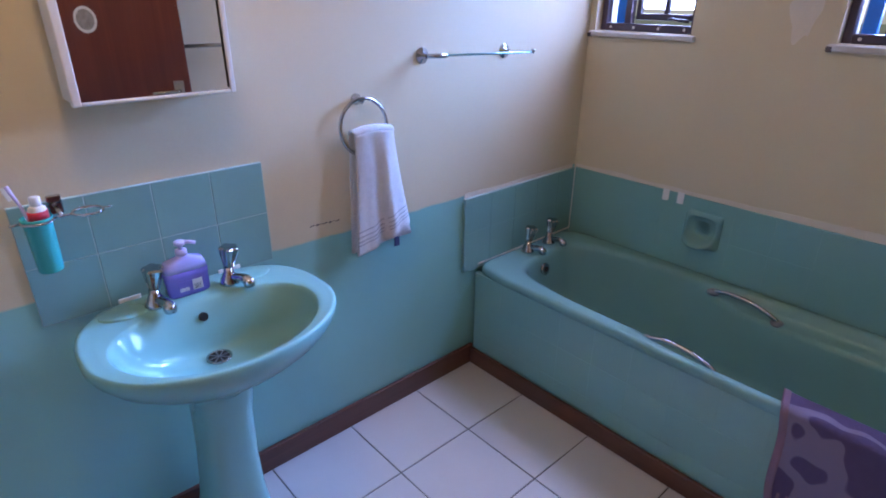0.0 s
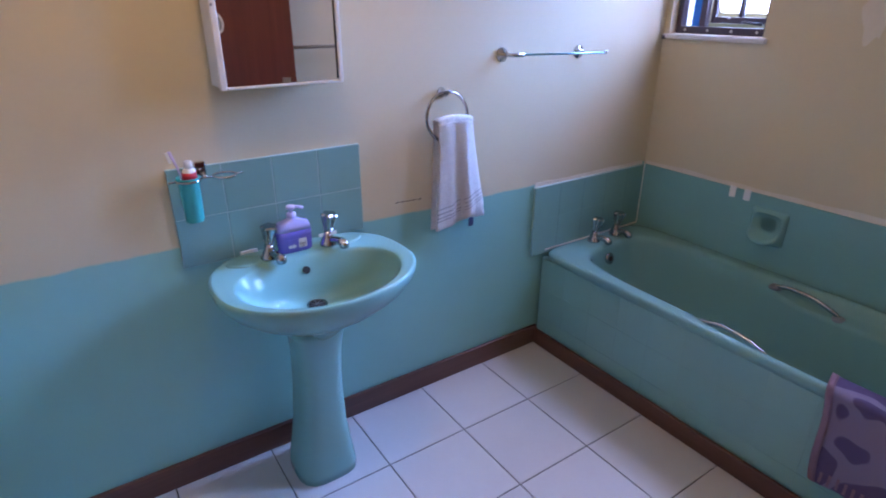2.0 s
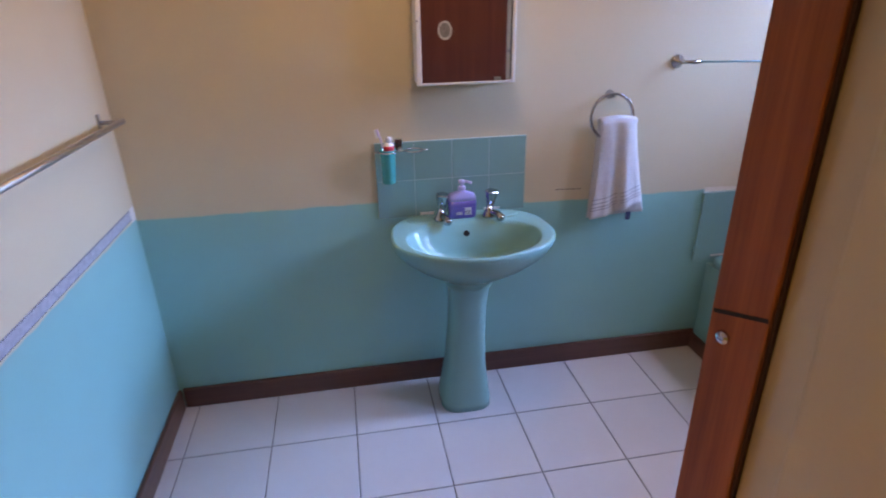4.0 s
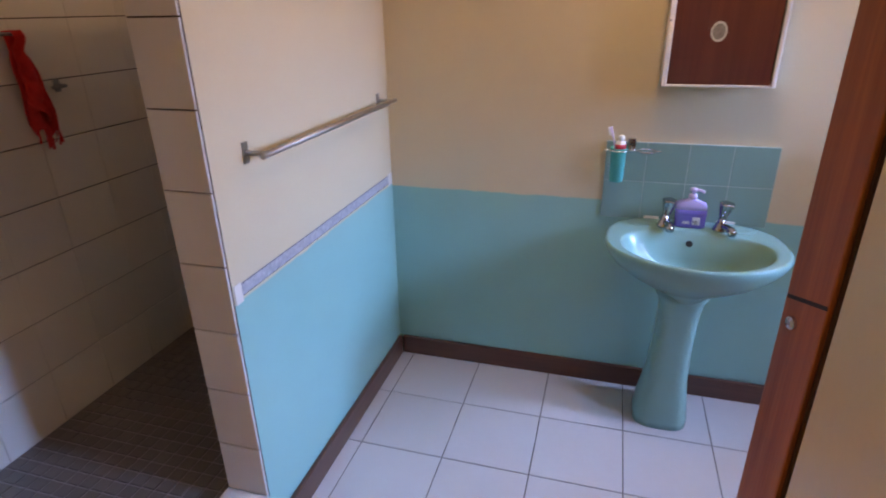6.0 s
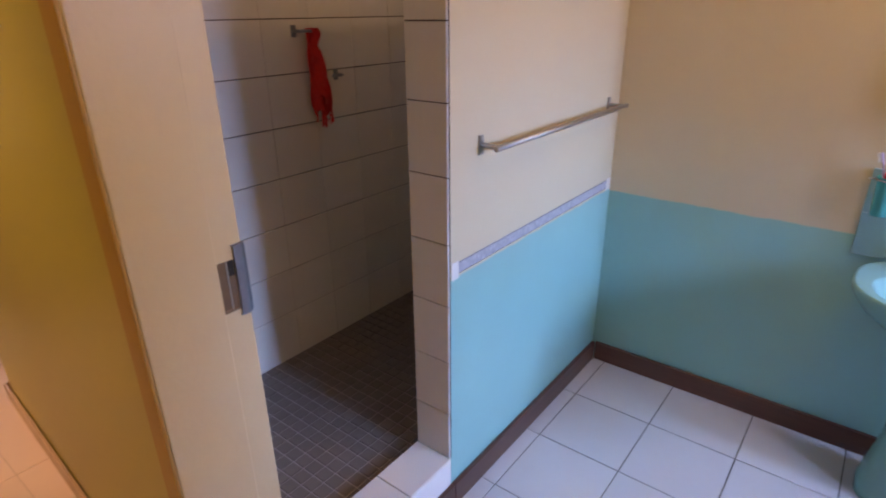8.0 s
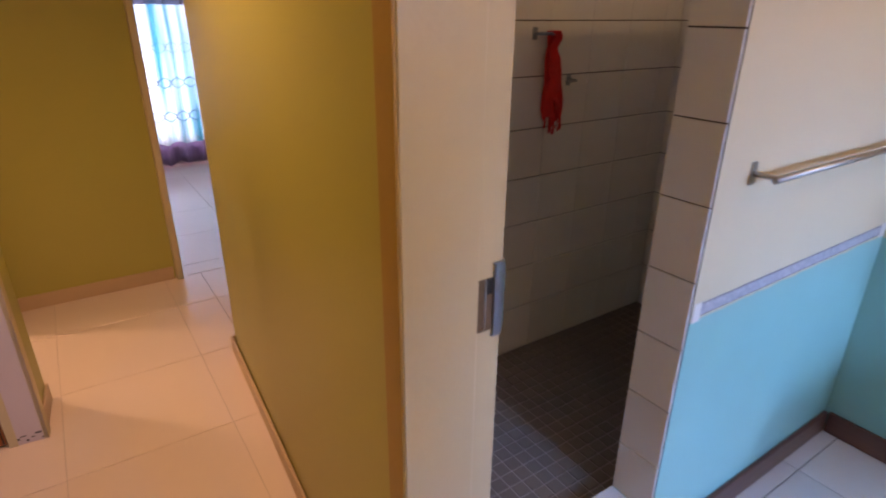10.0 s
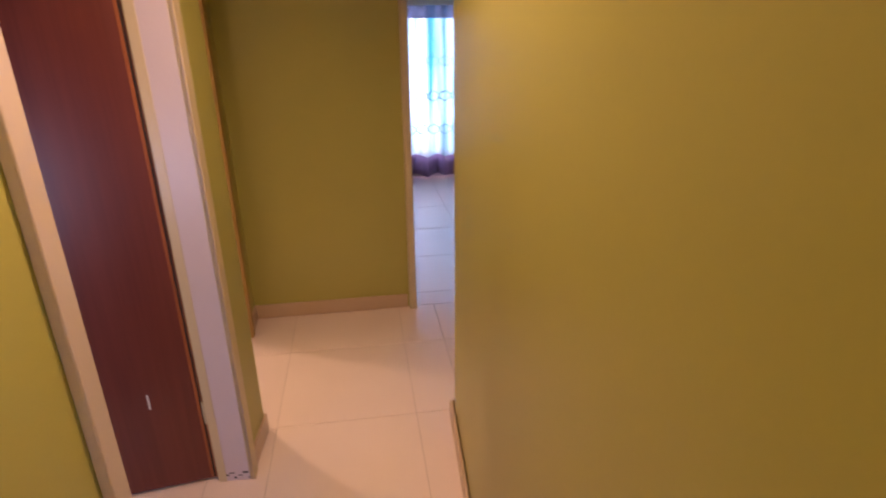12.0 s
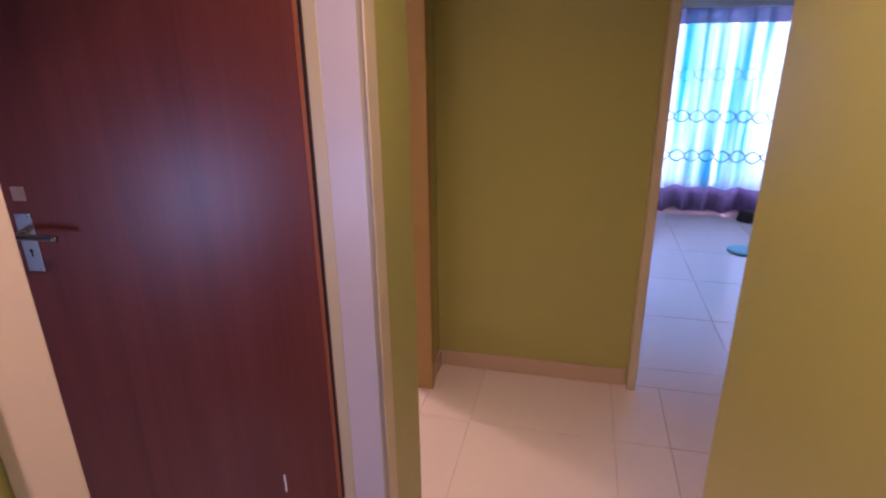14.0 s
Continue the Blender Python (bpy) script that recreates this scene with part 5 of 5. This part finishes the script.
ceiling_lamp(0.03, -0.40, "white lamp holder with a bare bulb on the ceiling")
ceiling_lamp(0.42, -1.98, "white lamp holder with a bare bulb on the ceiling")
ceiling_lamp(-4.24, -3.46, "white lamp holder with a bare bulb on the ceiling")
ceiling_lamp(-2.10, -1.94, "white lamp holder with a bare bulb on the ceiling")

# ---- far room ----


def curtain():
    th = thing("sheer_curtain", RX + 0.12, -0.95, 0.03, "sheer white-blue curtain with embroidered bands over a bright window", "curtain")

    def fn(u, v, d=0.0):
        y = -2.4 + 3.0 * u
        fold = 0.046 * math.sin(y * 30 + 1.2 * math.sin(y * 7)) + 0.012 * math.sin(y * 71 + 2)
        return (RX + 0.10 + d + fold * (0.55 + 0.45 * v), y, 1.79 - v * (1.755 + 0.012 * math.sin(y * 26)))

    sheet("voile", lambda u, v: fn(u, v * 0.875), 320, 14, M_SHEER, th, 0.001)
    sheet("below_sill", lambda u, v: fn(u, 0.8755 + 0.1245 * v), 320, 3, M_VOILE_SHADED, th, 0.002, "violet-grey curtain below the sill, wall shade put into its colour")
    sheet("heading", lambda u, v: fn(u, 0.078 * v, 0.004), 320, 2, M_HEAD, th, 0.002, "pale lilac gathered heading")
    for row, v0 in enumerate((0.31, 0.508, 0.705)):
        for k in range(24):
            u = (k + 0.5) / 24
            c = Vector(fn(u, v0, 0.012))
            bm = tube([(RX + 0.172, c.y + 0.050 * math.cos(a) * (1 + 0.25 * math.cos(2 * a)), c.z + 0.050 * math.sin(a)) for a in [2 * math.pi * i / 16 for i in range(16)]], 0.0055 if row else 0.003, 5, closed=True)
            part("embroidery", bm, M_EMBR, th)
    rd = thing("curtain_pelmet", RX + 0.08, -0.95, 1.9, "white pelmet board above the curtain", "pelmet")
    part("board", box(RX + 0.001, RX + 0.19, -2.45, 0.65, 1.772, 1.96, 0.006), M_WHITE, rd)


curtain()


def far_clutter():
    th = thing("shoe", -6.93, -0.40, 0, "dark shoe on the far room's floor", "shoe")
    m = pose(-6.93, -0.40, 0, 0, 0, 70)
    rg = [[Vector((sx * math.cos(a) + ox, sy * math.sin(a), z)) for a in [2 * math.pi * k / 24 for k in range(24)]] for sx, sy, ox, z in ((0.13, 0.045, 0, 0.0), (0.135, 0.048, 0, 0.015), (0.13, 0.045, 0, 0.04), (0.09, 0.040, -0.035, 0.075), (0.05, 0.034, -0.07, 0.10))]
    part("upper", xf(loft(rg), m), M_DARKOBJ, th, smooth=True)
    ld = thing("teal_disc", -6.13, -0.66, 0, "flat teal disc on the far room's floor", "lid")
    part("disc", lathe(-6.13, -0.66, [(0.12, 0.0), (0.12, 0.012), (0.10, 0.018), (0.02, 0.016)], 28), M_TEALMAT, ld, smooth=True)


far_clutter()

# ---- tiles of floors and shower, last ----
lay(fl, "z", -0.0035, lines(XP, BX0, 0.0, P), lines(YB - 0.105, W, 0.0, P), 0.0045, 0.0035, 0.0012, M_FLOOR)
G = 0.60
lay(pf, "z", -0.003, lines(XF, JL - 0.031, -3.059, G), lines(YL - 0.16, YB, -1.727, G), 0.003, 0.003, 0.0008, M_PFLOOR)
lay(pf, "z", -0.003, lines(JL - 0.030, 1.2, -3.059, G), lines(YL - 0.4, YB - 0.111, -1.727, G), 0.003, 0.003, 0.0008, M_PFLOOR)
lay(pf, "z", -0.003, lines(XF, -1.2, -3.059, G), lines(-5.0, YL - 0.161, -1.727, G), 0.003, 0.003, 0.0008, M_PFLOOR)
lay(pf2, "z", -0.003, lines(XF, XC + 0.05, -3.059, G), lines(YB + 0.001, 1.6, -1.727, G), 0.003, 0.003, 0.0008, M_PFLOOR)
lay(rf, "z", -0.003, lines(RX, XF - 0.001, -3.059, G), lines(-4.4, 2.1, -1.727, G), 0.003, 0.003, 0.0008, M_PFLOOR)

SZ = [0.165, *[0.190 + 0.1985 * k for k in range(1, 12)], H]
SU = lines(YB, W, -0.69, 0.225)
sw = structure("shower_tiles_back", box(XS, XS + 0.004, YB, W, 0.165, H), M_BGROUT, "white glazed tiles with dark grout on the shower's back wall", "tiles")
lay(sw, "+x", XS + 0.004, SU, SZ, 0.0038, 0.006, 0.0012, M_WTILE, gap_u=0.0012)
s2 = structure("shower_tiles_side", box(XS + 0.004, XQ, W - 0.005, W - 0.0005, 0.165, H), M_BGROUT, "white glazed tiles with dark grout on the shower's side wall", "tiles")
lay(s2, "-y", W - 0.005, lines(XS + 0.011, XQ, XS + 0.011, 0.225), SZ, 0.0038, 0.006, 0.0012, M_WTILE, gap_u=0.0012)
s3 = structure("shower_tiles_end", box(XQ, XP, YE - 0.004, YE - 0.0005, 0.206, PH), M_BGROUT, "white glazed tiles on the end of the partition", "tiles")
lay(s3, "-y", YE - 0.004, [XQ, XP], [0.206, *[0.190 + 0.1985 * k for k in range(1, 9)], PH], 0.0038, 0.006, 0.0012, M_WTILE)
lay(kb, "z", 0.205, [XQ, XP + 0.006], lines(YB, YE - 0.011, YE - 0.011 - 0.205, 0.205), 0.0035, 0.006, 0.0012, M_WTILE)
lay(kb, "+x", XP, lines(YB, YE - 0.011, YE - 0.011 - 0.205, 0.205), [0.0985, 0.2045], 0.002, 0.006, 0.0012, M_WTILE)
MP = 0.052
lay(sf, "z", 0.165, lines(XS + 0.011, XQ, XS + 0.011, MP), lines(YB, -0.45, YB, MP), 0.006, 0.004, 0.001, M_MOS, "mosaic_tile", keep=lambda u, v: v < -0.55)
v, f = [], []
for x0, x1 in zip(lines(XS + 0.011, XQ, XS + 0.011, MP), lines(XS + 0.011, XQ, XS + 0.011, MP)[1:]):
    ys = [y for y in lines(YB, W - 0.011, YB, MP)]
    for y0, y1 in zip(ys, ys[1:]):
        if (y0 + y1) / 2 < -0.55:
            continue
        k = len(v)
        g = 0.003
        v += [(x0 + g, y0 + g, 0.165), (x1 - g, y0 + g, 0.165), (x1 - g, y1 - g, 0.165), (x0 + g, y1 - g, 0.165), (x0 + g, y0 + g, 0.169), (x1 - g, y0 + g, 0.169), (x1 - g, y1 - g, 0.169), (x0 + g, y1 - g, 0.169)]
        f += [(k + 4, k + 5, k + 6, k + 7), *[(k + i, k + (i + 1) % 4, k + 4 + (i + 1) % 4, k + 4 + i) for i in range(4)]]
me = bpy.data.meshes.new("mosaic")
me.from_pydata(v, [], f)
me.materials.append(M_MOS)
mo = new("mosaic_rest", me)
mo.parent = sf
tagged(mo, kind="stuff")
